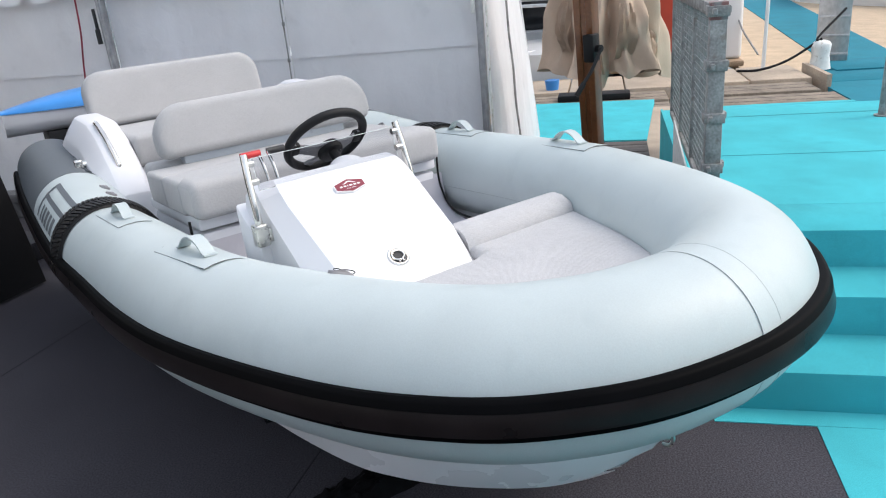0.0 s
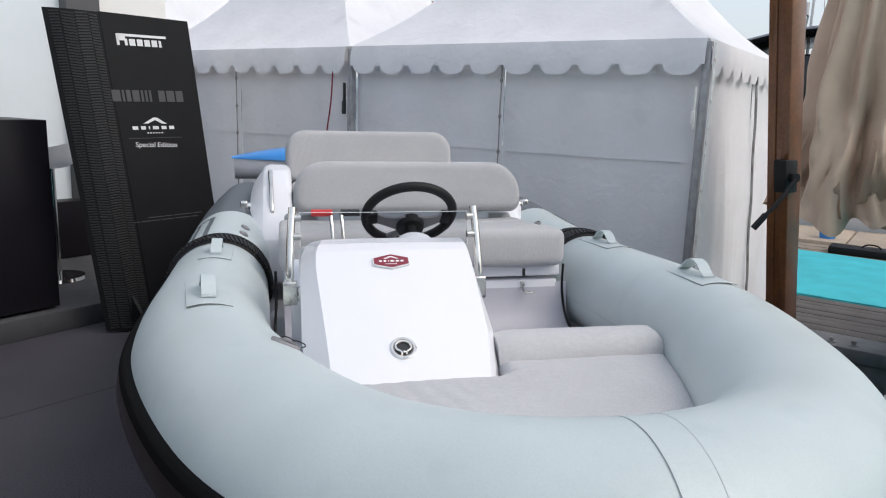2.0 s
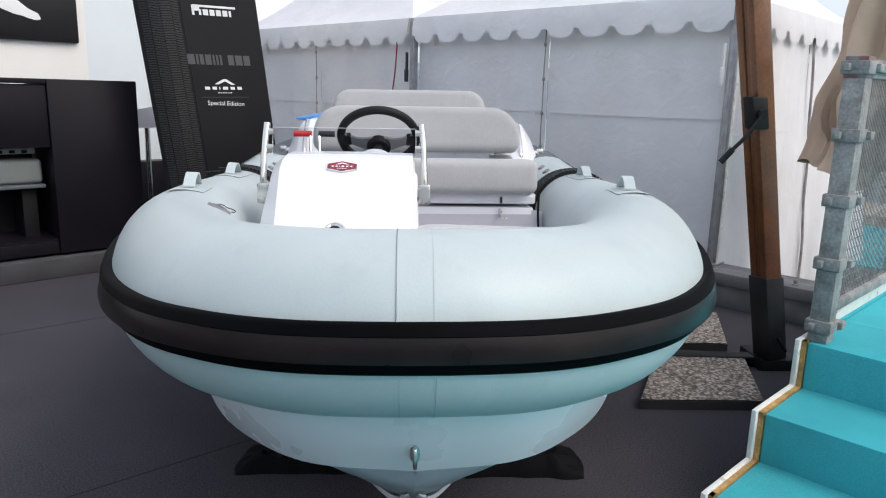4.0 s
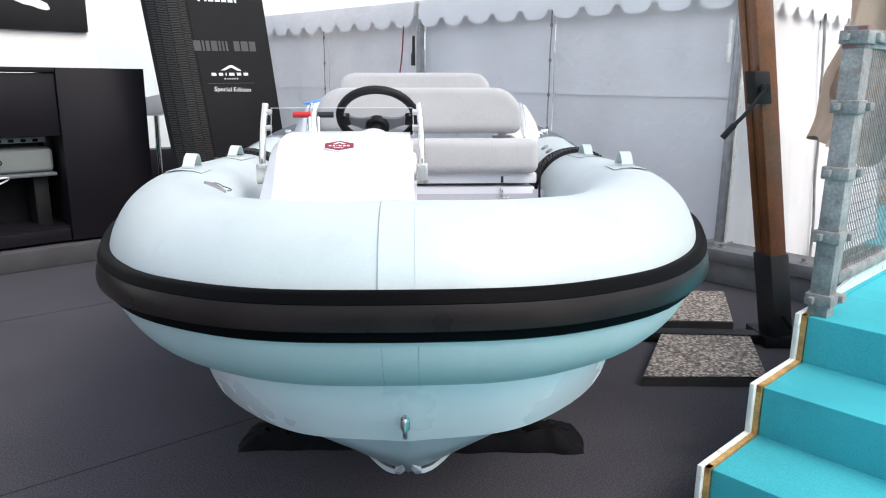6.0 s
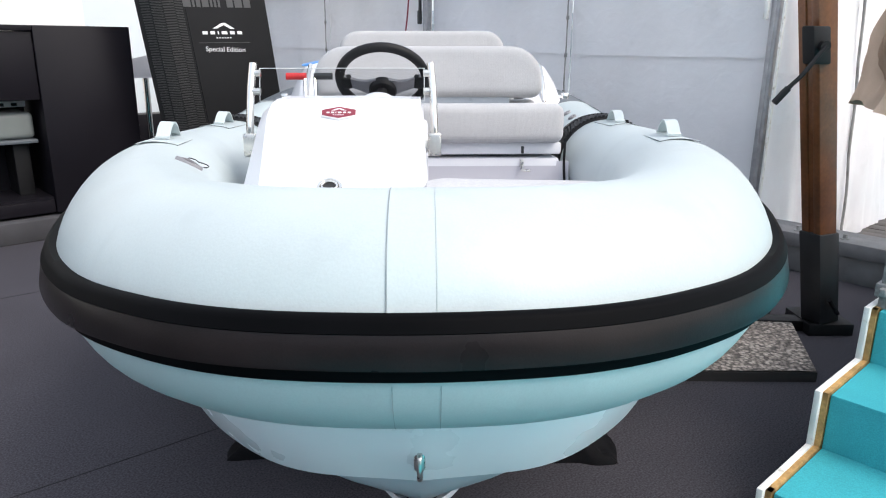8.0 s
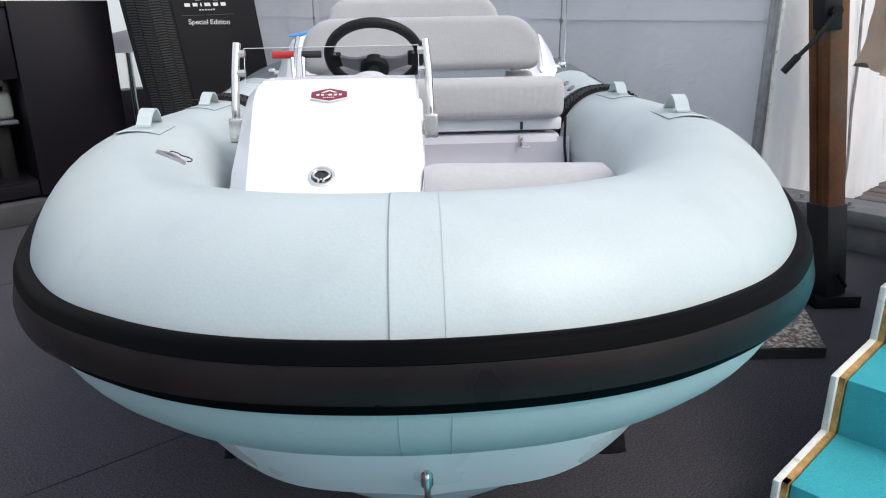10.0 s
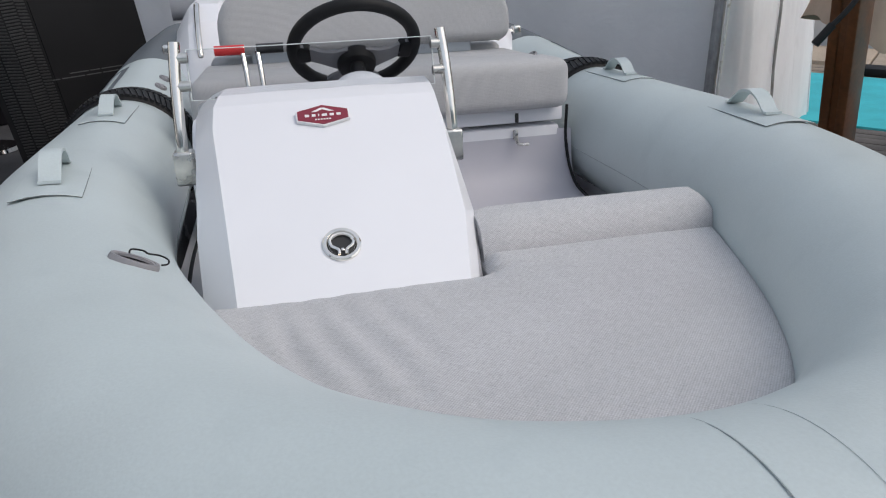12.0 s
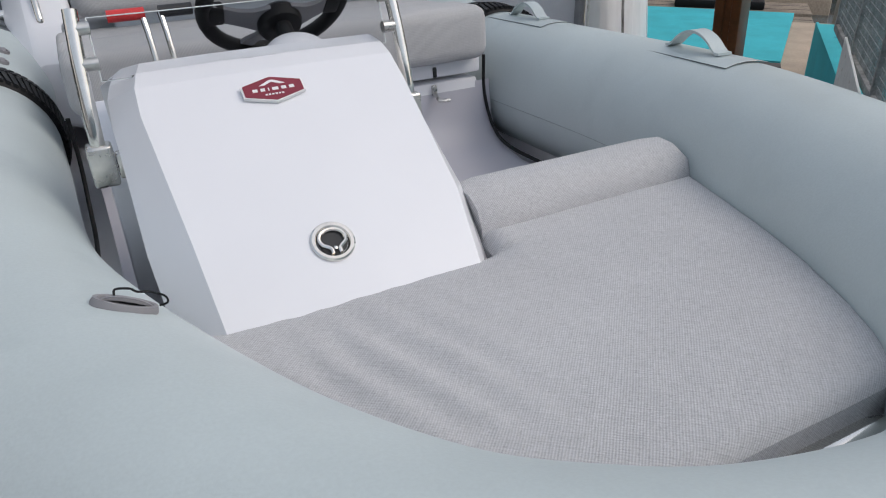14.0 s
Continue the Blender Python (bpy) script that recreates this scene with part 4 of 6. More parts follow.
# ---- stern seat and side pods ----
b = bmesh.new()
box(b, (-0.55, 3.35, 0.55), (0.55, 4.1, 1.05), 0.02)
part("stern_locker", b, M_GEL, boat, "white stern seat locker")
b = bmesh.new()
pad(b, (-0.525, 3.30, 1.05), (0.525, 4.16, 1.215), 0.03)
part("stern_cushion", b, M_FABRIC, boat, "light grey woven stern seat cushion")
part("stern_backrest", backrest(-0.56, 0.56, 1.21, 1.55, 4.2, 0.12, -8, 0.13), M_FABRIC, boat, "light grey woven stern backrest")
for sx, px in ((-1, 0.0), (1, 0.042)):
    b = bmesh.new()
    rows = []
    for y, z in ((3.10, 0.96), (3.2, 1.08), (3.38, 1.23), (3.55, 1.305), (3.9, 1.33), (4.25, 1.25), (4.4, 1.1)):
        rows.append([Vector((sx * x + px, y, zz)) for x, zz in ((0.53, 0.7), (0.53, z - 0.03), (0.555, z - 0.003), (0.655, z), (0.685, z - 0.012), (0.755, z - 0.12), (0.80, 0.8))])
    V = loft(b, rows, True)
    b.faces.new(V[0]); b.faces.new(V[-1])
    bmesh.ops.recalc_face_normals(b, faces=b.faces)
    bmesh.ops.bevel(b, geom=[e for e in b.edges if e.calc_face_angle(0) > 0.3], offset=0.012, segments=2, profile=0.5, affect="EDGES")
    pod = part("side_pod", b, M_GEL, boat, "white moulded side pod beside the stern seat", smooth=12)
    b = bmesh.new()
    pipe(b, [(sx * 0.635 + px, 3.25, 1.06), (sx * 0.636 + px, 3.225, 1.10), (sx * 0.64 + px, 3.32, 1.202), (sx * 0.645 + px, 3.45, 1.282), (sx * 0.647 + px, 3.51, 1.295), (sx * 0.647 + px, 3.53, 1.24)], 0.0125, 12, 6)
    part("grab_rail", b, M_CHROME, pod, "polished steel grab rail")
    b = bmesh.new()
    cyl(b, (sx * 0.735 + px, 3.42, 1.11), (sx * 0.80 + px, 3.42, 1.11), 0.02)
    box(b, (sx * 0.79 + px - 0.02, 3.395, 1.08), (sx * 0.79 + px + 0.02, 3.445, 1.14), 0.008, 3)
    part("light_socket", b, M_CHROME, pod)
# maker's mark on the tube, as plain shapes
def tube_patch(side, a0, a1, y0, y1):
    b = bmesh.new()
    rows = []
    n = 6
    for k in range(n + 1):
        y = y0 + (y1 - y0) * k / n
        c, out, r = tube_frame(index_at(y, side))
        rows.append([Vector((c.x + out.x * (r + 0.0018) * math.cos(radians(a)), y, c.z + (r + 0.0018) * math.sin(radians(a)))) for a in np.linspace(a0, a1, 6)])
    loft(b, rows)
    part("tube_mark", b, M_TUBE_DARK, boat, "dark grey maker's mark")


for side in (-1, 1):
    for q in ((66, 73, 2.74, 3.19), (22, 73, 3.16, 3.19), (48, 54, 2.74, 3.10), (50, 70, 2.72, 2.745), (48, 54, 3.10, 3.16)):
        tube_patch(side, *q)
    for k in range(6):
        y0 = 3.085 - k * 0.068
        tube_patch(side, 22, 42, y0, y0 + (0.022 if k in (0, 5) else 0.042))

# supports under the hull
def support(x0, x1, y0, y1, h, seed):
    b = bmesh.new()
    n = 30
    rows = []
    for j in range(n + 1):
        row = []
        for i in range(n + 1):
            x, y = x0 + (x1 - x0) * i / n, y0 + (y1 - y0) * j / n
            e = min(1.0, 5 * min(i, n - i, j, n - j) / n)
            crumple = abs(noise.noise(Vector((x * 11, y * 11, seed)))) + 0.5 * abs(noise.noise(Vector((x * 26, y * 26, seed))))
            wob = 0.02 * noise.noise(Vector((x * 9, y * 9, seed + 5)))
            row.append(Vector((x + wob, y + wob, max(0.0, h * e ** 0.6 * (1.15 - 0.9 * crumple)))))
        rows.append(row)
    loft(b, rows)
    tagged(part("support_block", b, M_CLOTH), "crumpled black cloth over a block under the hull", "support", "supports under the boat")


support(-0.63, -0.16, 1.31, 1.48, 0.065, 1)
support(0.16, 0.68, 1.285, 1.45, 0.075, 4)
for sx in (-1, 1):
    support(sx * 0.12, sx * 0.5, 2.1, 2.5, 0.2, sx + 3)
support(-0.5, 0.5, 3.3, 3.8, 0.16, 9)

# butt joints between the carpet strips
for c0 in (0.0, 2.0, 4.0):
    b = bmesh.new()
    rows = []
    for k in range(60):
        d = -3.2 + k * 0.12
        w = 0.006 * noise.noise(Vector((d * 1.5, c0, 1)))
        rows.append([Vector((d, c0 + w + q, z)) for q, z in ((-0.004, 0.0004), (-0.001, 0.0025), (0.002, 0.001), (0.004, 0.0004))])
    loft(b, rows)
    o = tagged(part("carpet_joint", b, M_CARPET_JOINT), "slightly raised joint in the dark carpet", "joint", kind="structure")
    o.matrix_world = Matrix.Translation((-1.234, 1.114, 0)) @ pose(0, 0, 0, 0, 0, 38)

# ---- stairs, landing and decks ----
RISE, TREAD = 0.178, 0.335
A0 = 1.97                                # front of the landing, along the grid
stairs = thing("stairs", "turquoise carpeted steps with worn plywood edge", "stairs", GRID, kind="structure")
for k in range(3):
    b = bmesh.new()
    top = RISE * (3 - k)
    a1 = A0 - TREAD * k
    box(b, (a1, -7.0, 0.0), (a1 + (TREAD + 0.02 if k else 0.4), 0.0, top), 0.006)
    part("tread", b, M_TURQ, stairs)
for k in range(3):
    top = RISE * (3 - k)
    a1 = A0 - TREAD * k
    b = bmesh.new()
    box(b, (a1 - 0.012, 0.002, 0.0 if k == 2 else top - RISE), (a1 + 0.012, 0.018, top + 0.006))
    box(b, (a1 - 0.012, 0.002, top - 0.018), (a1 + TREAD + 0.012, 0.018, top + 0.006))
    part("ply_edge", b, M_PLY, stairs, "bare plywood edge", smooth=False)
    b = bmesh.new()
    box(b, (a1 - 0.03, 0.018, 0.0 if k == 2 else top - RISE - 0.02), (a1 + TREAD + 0.03, 0.036, top + 0.012), 0.003)
    part("side_board", b, M_PAINTW, stairs, "chipped white painted side board")
b = bmesh.new()
box(b, (A0 + 0.4, -7.0, 0.0), (5.085, 0.0, 3 * RISE - 0.001))
box(b, (A0 + 0.3, 0.004, 0.05), (5.085, 0.02, 3 * RISE + 0.01))
o = tagged(part("landing", b, M_TURQ), "turquoise carpeted landing", "landing", kind="structure")
o.matrix_world = GRID
b = bmesh.new()
box(b, (1.20, -7.0, -0.04), (A0 - 2 * TREAD + 0.05, 0.03, 0.004))
box(b, (-6.0, -9.0, -0.04), (1.199, -0.345, 0.003))
o = tagged(part("floor_turquoise", b, M_TURQ), "turquoise carpet round the stand", "floor", kind="structure")
o.matrix_world = GRID
for a, w in ((4.66, 0.010), (3.4, 0.004)):
    b = bmesh.new()
    rows = []
    for k in range(40):
        c = -0.05 - k * 0.12
        d = 0.01 * noise.noise(Vector((c * 1.3, a, 0)))
        rows.append([Vector((a + d + q, c, 3 * RISE + z)) for q, z in ((-w / 2, 0.0006), (0.0, 0.003), (w / 2, 0.0006))])
    loft(b, rows)
    o = tagged(part("carpet_joint", b, M_TURQ_JOINT), "dark joint between strips of turquoise carpet", "joint", kind="structure")
    o.matrix_world = GRID
# everything past the landing's far edge, and the lower quay on the tent side
QUAY = Matrix.Translation((-1.315, -0.598, 1.739)) @ pose(0, 0, 0, 0, 0, 0.75) @ Matrix.Diagonal((0.903, 0.903, 0.903, 1)) @ Matrix.Translation((1.388, 0.625, -1.78)) @ GRID
FAR_QUAY = Matrix.Translation((-1.315, -0.598, 1.739)) @ pose(0, 0, 0, 0, 0, 0.75) @ Matrix.Diagonal((1.525, 1.525, 1.525, 1)) @ Matrix.Translation((1.388, 0.625, -1.78)) @ GRID
SIDEQ = Matrix.Translation((-1.315, -0.598, 1.739)) @ pose(0, 0, 0, 0, 0, 0.75) @ Matrix.Translation((1.388, 0.625, -1.78)) @ GRID @ Matrix.Translation((-1.12, 0.244, 1.765)) @ Matrix.Diagonal((1.525, 1.525, 1.525, 1)) @ Matrix.Translation((1.12, -0.244, -1.765))
# raised tent deck with its steel edge beam
b = bmesh.new()
box(b, (4.12, 0.04, -0.02), (4.26, 1.5, 0.24))
box(b, (4.12, 1.5, -0.02), (6.3, 14.0, 0.239))
o = tagged(part("tent_deck", b, M_DECK), "grey boarded deck under the tents", "deck", kind="structure")
o.matrix_world = GRID
beam = thing("edge_beam", "weathered steel beam along the deck edge", "beam", GRID)
b = bmesh.new()
box(b, (3.98, 0.05, 0.0), (4.118, 13.0, 0.16), 0.004)
box(b, (3.95, 0.05, 0.16), (4.118, 13.0, 0.245), 0.006)
part("channel", b, M_DECK, beam)
for c in (0.3, 0.42, 0.75, 1.02, 1.3, 1.36, 1.75, 2.3, 3.0):
    b = bmesh.new()
    cyl(b, (4.03, c, 0.245), (4.03, c, 0.275), 0.014, seg=6)
    cyl(b, (4.03, c, 0.245), (4.03, c, 0.25), 0.026, seg=12)
    part("bolt", b, M_GALV, beam, smooth=False)
b = bmesh.new()
box(b, (5.702, -1.8, 0.2), (5.795, -0.34, 0.442))
o = tagged(part("landing_edge", b, M_TURQ), "turquoise carpet strip along the quay edge", "landing", kind="structure")
o.matrix_world = QUAY

# lower quay level on the tent side of the fence
b = bmesh.new()
prism(b, [(7.34, 0.03), (7.40, 1.75), (10.2, 2.0), (10.1, -0.2)], -0.5, -0.225)
o = tagged(part("walkway", b, M_TURQ), "turquoise carpet walkway along the quay", "walkway", kind="structure")
o.matrix_world = GRID
for k in range(17):
    b = bmesh.new()
    box(b, (4.265 + 0.18 * k, 0.03, -0.45), (4.44 + 0.18 * k, 1.42, -0.24 + 0.004 * (k % 3)), 0.004)
    o = tagged(part("plank", b, M_DECKING), "dark grey-brown floor plank beside the landing", "plank", "floor planks", kind="structure")
    o.matrix_world = GRID

# ---- tents ----
TENT = Matrix.Translation((2.19, 3.80, 0)) @ pose(0, 0, 0, 0, 0, 43.5)
SIDE, EAVE, FLOORZ = 3.14, 2.10, 0.24


def fabric_wall(bm, p0, p1, z0, z1, n=48, rows=14, amp=0.012, seed=0.0, lean=0.0, flare=0.0, pull=0.0):
    """A hanging tarpaulin wall with soft folds and a welded hem line."""
    p0, p1 = Vector(p0), Vector(p1)
    t = (p1 - p0).normalized()
    nn = Vector((t.y, -t.x))
    R = []
    for j in range(rows + 1):
        f = j / rows
        z = z0 + (z1 - z0) * f
        row = []
        for i in range(n + 1):
            s = i / n
            p = p0.lerp(p1, s)
            w = amp * (1 - 0.6 * f) * (noise.noise(Vector((s * 9 + seed, f * 1.2, seed))) + 0.5 * noise.noise(Vector((s * 25 + seed, f * 2.0, 3))))
            w += 0.012 * noise.noise(Vector((s * 3 + seed, f * 3, 7)))
            q = p + nn * (w + (lean + pull * s) * (1 - f)) + t * (flare * s * (1 - f))
            row.append(Vector((q.x, q.y, z)))
        R.append(row)
    loft(bm, R)


def valance(bm, p0, p1, zt, zb, count, drop, out):
    """A pelmet with a scalloped lower edge."""
    p0, p1 = Vector(p0), Vector(p1)
    top, bot = [], []
    n = count * 24
    for i in range(n + 1):
        s = i / n
        ph = (s * count) % 1.0
        e = abs(ph - 0.5) * 2
        d = drop * math.sqrt(max(0.0, 1 - (e / 0.8) ** 2.6)) if e < 0.8 else 0.0
        p = p0.lerp(p1, s)
        w = 0.006 * noise.noise(Vector((s * 14, zb * 3, p0.x * 3)))
        o = Vector(out)
        top.append(Vector((p.x, p.y, zt)))
        bot.append((Vector((p.x + o[0] * (0.02 + w), p.y + o[1] * (0.02 + w), zb - d))))
    mid = [a.lerp(c, 0.5) + Vector((out[0] * 0.012, out[1] * 0.012, 0)) for a, c in zip(top, bot)]
    loft(bm, [bot, mid, top])


def pagoda(index):
    y0 = index * SIDE
    t = thing("pagoda_tent", "white PVC pagoda tent with scalloped pelmet and laced walls", "tent", TENT @ Matrix.Translation((0, y0, 0)), "row of tents")
    # roof: a concave pyramid
    b = bmesh.new()
    h = SIDE / 2
    rows = []
    for k in range(13):
        f = k / 12
        r = h * (1 - f) + 0.05 * f
        z = EAVE + 2.3 * (0.42 * f + 0.58 * f ** 2.6)
        ring = []
        for q in range(4):
            a0 = (((-1, -1), (1, -1), (1, 1), (-1, 1))[q])
            a1 = (((1, -1), (1, 1), (-1, 1), (-1, -1))[q])
            for s in range(8):
                u = s / 8
                sag = -0.05 * (1 - f) * math.sin(math.pi * u) * f * 2
                ring.append(Vector((h + r * (a0[0] + (a1[0] - a0[0]) * u), h + r * (a0[1] + (a1[1] - a0[1]) * u), z + sag)))
        rows.append(ring)
    V = loft(b, rows, True)
    b.faces.new(V[-1])
    part("roof", b, M_TENT, t, "white concave tent roof")
    zb = 1.93
    b = bmesh.new()
    valance(b, (-0.012, 0.0 if index == 0 else 0.035), (-0.012, SIDE - 0.035), EAVE, zb, 10, 0.072, (-1, 0))
    part("pelmet", b, M_TENT, t)
    if index == 0:
        b = bmesh.new()
        valance(b, (0, -0.012), (SIDE, -0.012), EAVE, zb, 10, 0.072, (0, -1))
        part("pelmet", b, M_TENT, t)
    # front wall in two laced halves
    for k, (ya, yb) in enumerate(((0.022, SIDE / 2 - 0.004), (SIDE / 2 + 0.004, SIDE - 0.022))):
        b = bmesh.new()
        fabric_wall(b, (0.085, yb), (0.085, ya), FLOORZ, zb + 0.05, seed=index * 7 + k * 3.1)
        wp = part("wall_panel", b, M_TENT, t)
        b = bmesh.new()
        rows = [[Vector((0.065 + 0.004 * noise.noise(Vector((y * 5, index, 1))), y, z + 0.01 * noise.noise(Vector((y * 2, index, 3))))) for y in np.linspace(ya + 0.05, yb - 0.05, 24)] for z in (1.262, 1.285)]
        loft(b, rows)
        part("weld_strip", b, M_TENT, wp)
    b = bmesh.new()
    pipe(b, [(0.022 + 0.006 * noise.noise(Vector((z * 4, index, 0))), SIDE / 2 + 0.008 * noise.noise(Vector((z * 6, index, 5))), z) for z in np.linspace(FLOORZ, zb, 18)], 0.006, 6, 2)
    for z in np.linspace(0.4, 1.8, 6):
        box(b, (0.015, SIDE / 2 - 0.012, z), (0.03, SIDE / 2 + 0.012, z + 0.03), 0.004)
    part("lacing", b, M_GALV, t, "grey cord lacing with toggles")
    if index == 0:
        for k, (xa, xb, flare) in enumerate(((0.03, 1.622, 0.08), (1.634, 3.15, 0.44))):
            b = bmesh.new()
            fabric_wall(b, (xa, 0.02), (xb, 0.02), -0.235, zb + 0.05, amp=0.045, seed=20 + k, lean=0.115, flare=flare, pull=0.07 * k)
            sp_ = part("wall_panel", b, M_TENT, t)
            b = bmesh.new()
            rows = [[Vector((x, -0.03 - 0.004 * noise.noise(Vector((x * 5, 3, 1))), z + 0.02 * noise.noise(Vector((x * 2, 9, 3))))) for x in np.linspace(xa + 0.03, xb - 0.03, 24)] for z in (1.16, 1.18)]
            loft(b, rows)
            part("weld_strip", b, M_TENT, sp_)
        b = bmesh.new()
        pipe(b, [(1.628 + 0.08 * (1 - (z + 0.235) / 2.215) + 0.006 * math.sin(z * 7), -0.012 - 0.115 * (1 - (z + 0.235) / 2.215) - 0.004 * math.sin(z * 9), z) for z in np.linspace(-0.22, zb, 16)], 0.011, 6, 2)
        part("lacing", b, M_GALV, t, "grey cord lacing")
        b = bmesh.new()
        pipe(b, [(3.15 + 0.44 * (1 - (z + 0.235) / 2.215), 0.01 - 0.185 * (1 - (z + 0.235) / 2.215), z) for z in np.linspace(-0.22, zb, 6)], 0.014, 6, 2)
        part("hem_rope", b, M_TENT, t)
    if index == 0:
        b = bmesh.new()
        box(b, (-0.012, -0.062, FLOORZ), (0.02, -0.048, EAVE - 0.03), 0.004)
        part("keder_rail", b, M_PAINTW, t, "cream plastic rail that holds the side wall")
    # leg posts
    for ya in ((0.0, SIDE) if index == 0 else (SIDE,)):
        b = bmesh.new()
        box(b, (-0.005, ya - 0.026, FLOORZ), (0.06, ya + 0.026, EAVE - 0.02), 0.006)
        box(b, (-0.016, ya - 0.009, FLOORZ), (-0.005, ya + 0.009, 1.90), 0.003)
        leg = part("leg_post", b, M_POST, t, "extruded aluminium leg")
        b = bmesh.new()
        box(b, (-0.05, ya + 0.03, 1.50), (-0.01, ya + 0.055, 1.62), 0.006)
        box(b, (-0.04, ya + 0.034, 1.56), (-0.012, ya + 0.05, 1.78), 0.004)
        part("tension_buckle", b, M_PAINTW if ya == 0 else M_DARKMETAL, leg)
        b = bmesh.new()
        box(b, (-0.06, ya - 0.07, FLOORZ), (0.1, ya + 0.07, FLOORZ + 0.015), 0.003)
        part("foot_plate", b, M_GALV, leg)
    if index == 1:
        b = bmesh.new()
        pipe(b, [(-0.03, 0.18, 1.88), (-0.035, 0.2, 1.6), (-0.03, 0.26, 1.3), (-0.04, 0.3, 0.9), (-0.03, 0.3, 0.3)], 0.008, 6, 6)
        part("cable", b, M_RED, t, "dark red cable hanging down the tent wall")
    return t


for k in range(4):
    pagoda(k)

# ---- folded cantilever parasol ----
parasol = thing("cantilever_parasol", "folded beige parasol on a leaning varnished wooden mast", "parasol", Matrix.Translation((1.975, 2.43, 0)))
MAST = Matrix.Translation((0, 0, 0)) @ Matrix(((1, 0, -0.272, 0), (0, 1, -0.20, 0), (0, 0, 1, 0), (0, 0, 0, 1))) @ pose(0, 0, 0, 0, 0, 24)
b = bmesh.new()
box(b, (-0.056, -0.05, 0.52), (0.056, -0.012, 2.95), 0.008, 2, MAST)
box(b, (-0.056, 0.012, 0.52), (0.056, 0.05, 2.95), 0.008, 2, MAST)
box(b, (-0.046, -0.014, 0.52), (0.046, 0.014, 2.95), 0, 2, MAST)
mast = part("mast", b, M_WOOD, parasol, "varnished brown wooden mast")
b = bmesh.new()
box(b, (-0.066, -0.056, 0.06), (0.066, 0.056, 0.53), 0.008, 2, MAST)
part("mast_shoe", b, M_DARKMETAL, parasol, "dark steel mast shoe")
b = bmesh.new()
box(b, (-0.112, -0.07, 1.275), (-0.012, -0.012, 1.42), 0.008, 2, MAST)
gear = part("crank_box", b, M_BLACK, parasol, "black crank box")
b = bmesh.new()
hp = MAST @ Vector((-0.07, -0.072, 1.345))
cyl(b, hp, hp + Vector((-0.0, -0.03, 0)), 0.02)
pipe(b, [hp + Vector((0, -0.03, 0)), hp + Vector((-0.07, -0.03, -0.10)), hp + Vector((-0.12, -0.02, -0.16))], 0.009, 8, 3)
pipe(b, [hp + Vector((-0.12, -0.02, -0.16)), hp + Vector((-0.165, -0.01, -0.22))], 0.014, 10, 1)
part("crank_handle", b, M_BLACK, gear, "black crank handle")
b = bmesh.new()
box(b, (-0.72, -0.03, 0.0), (0.085, 0.06, 0.055), 0.005, 2, pose(0, 0, 0, 0, 0, -4))
box(b, (-0.1, -0.08, 0.0), (0.12, 0.16, 0.06), 0.005, 2)
part("cross_base", b, M_BLACK, parasol, "black steel cross base")
b = bmesh.new()
pipe(b, [(0.02, -0.09, 0.12), (-0.05, -0.12, 0.2)], 0.01, 8, 1)
part("foot_pedal", b, M_BLACK, parasol)
# folded cover: deep hanging pleats
b = bmesh.new()
rows = []
cxy = Vector((1.13, 0.96))
nseg = 200
for j in range(70):
    f = j / 69
    z = 3.6 - 2.66 * f
    row = []
    for i in range(nseg):
        a = 2 * math.pi * i / nseg
        rad = 0.10 + 0.25 * f ** 0.9
        pleat = 1 + 0.34 * f * math.sin(a * 6 + 1.3 * noise.noise(Vector((f * 3, 0, 1))) + 0.8 * math.sin(f * 4)) + 0.16 * math.sin(a * 13 + f * 3)
        pleat += 0.10 * f * abs(math.sin(a * 9.5 + 5 * noise.noise(Vector((f * 5, a, 2))))) - 0.28 * math.exp(-((f - 0.72) / 0.07) ** 2) * max(0.0, math.sin(a * 3 + 1.0)) ** 2 + 0.16 * math.exp(-((f - 0.86) / 0.05) ** 2) * max(0.0, math.sin(a * 4 + 2.0))
        pleat += 0.11 * f * (0.5 - abs(noise.noise(Vector((math.cos(a) * 4.5, math.sin(a) * 4.5, f * 9))))) + 0.05 * f * noise.noise(Vector((math.cos(a) * 11, math.sin(a) * 11, f * 14)))
        pleat += 0.35 * f * noise.noise(Vector((math.cos(a) * 2.2, math.sin(a) * 2.2, f * 4)))
        zz = z
        if f > 0.8:
            zz += (f - 0.8) * 0.55 * (noise.noise(Vector((math.cos(a) * 2.5, math.sin(a) * 2.5, 4))) + 0.35 * math.sin(a * 3))
        row.append(Vector((cxy.x + rad * pleat * math.cos(a), cxy.y + rad * pleat * math.sin(a), zz)))
    rows.append(row)
V = loft(b, rows, True)
b.faces.new(V[0])
rows = []
for j in range(5):
    f = j / 4
    rows.append([Vector((cxy.x + (v.co.x - cxy.x) * (1 - 0.3 * f) * 0.97, cxy.y + (v.co.y - cxy.y) * (1 - 0.3 * f) * 0.97, v.co.z + 0.14 * f + 0.004)) for v in V[-1]])
loft(b, rows, True)
cover = part("folded_cover", b, M_CANVAS, parasol, "creased beige canvas cover hanging in folds")
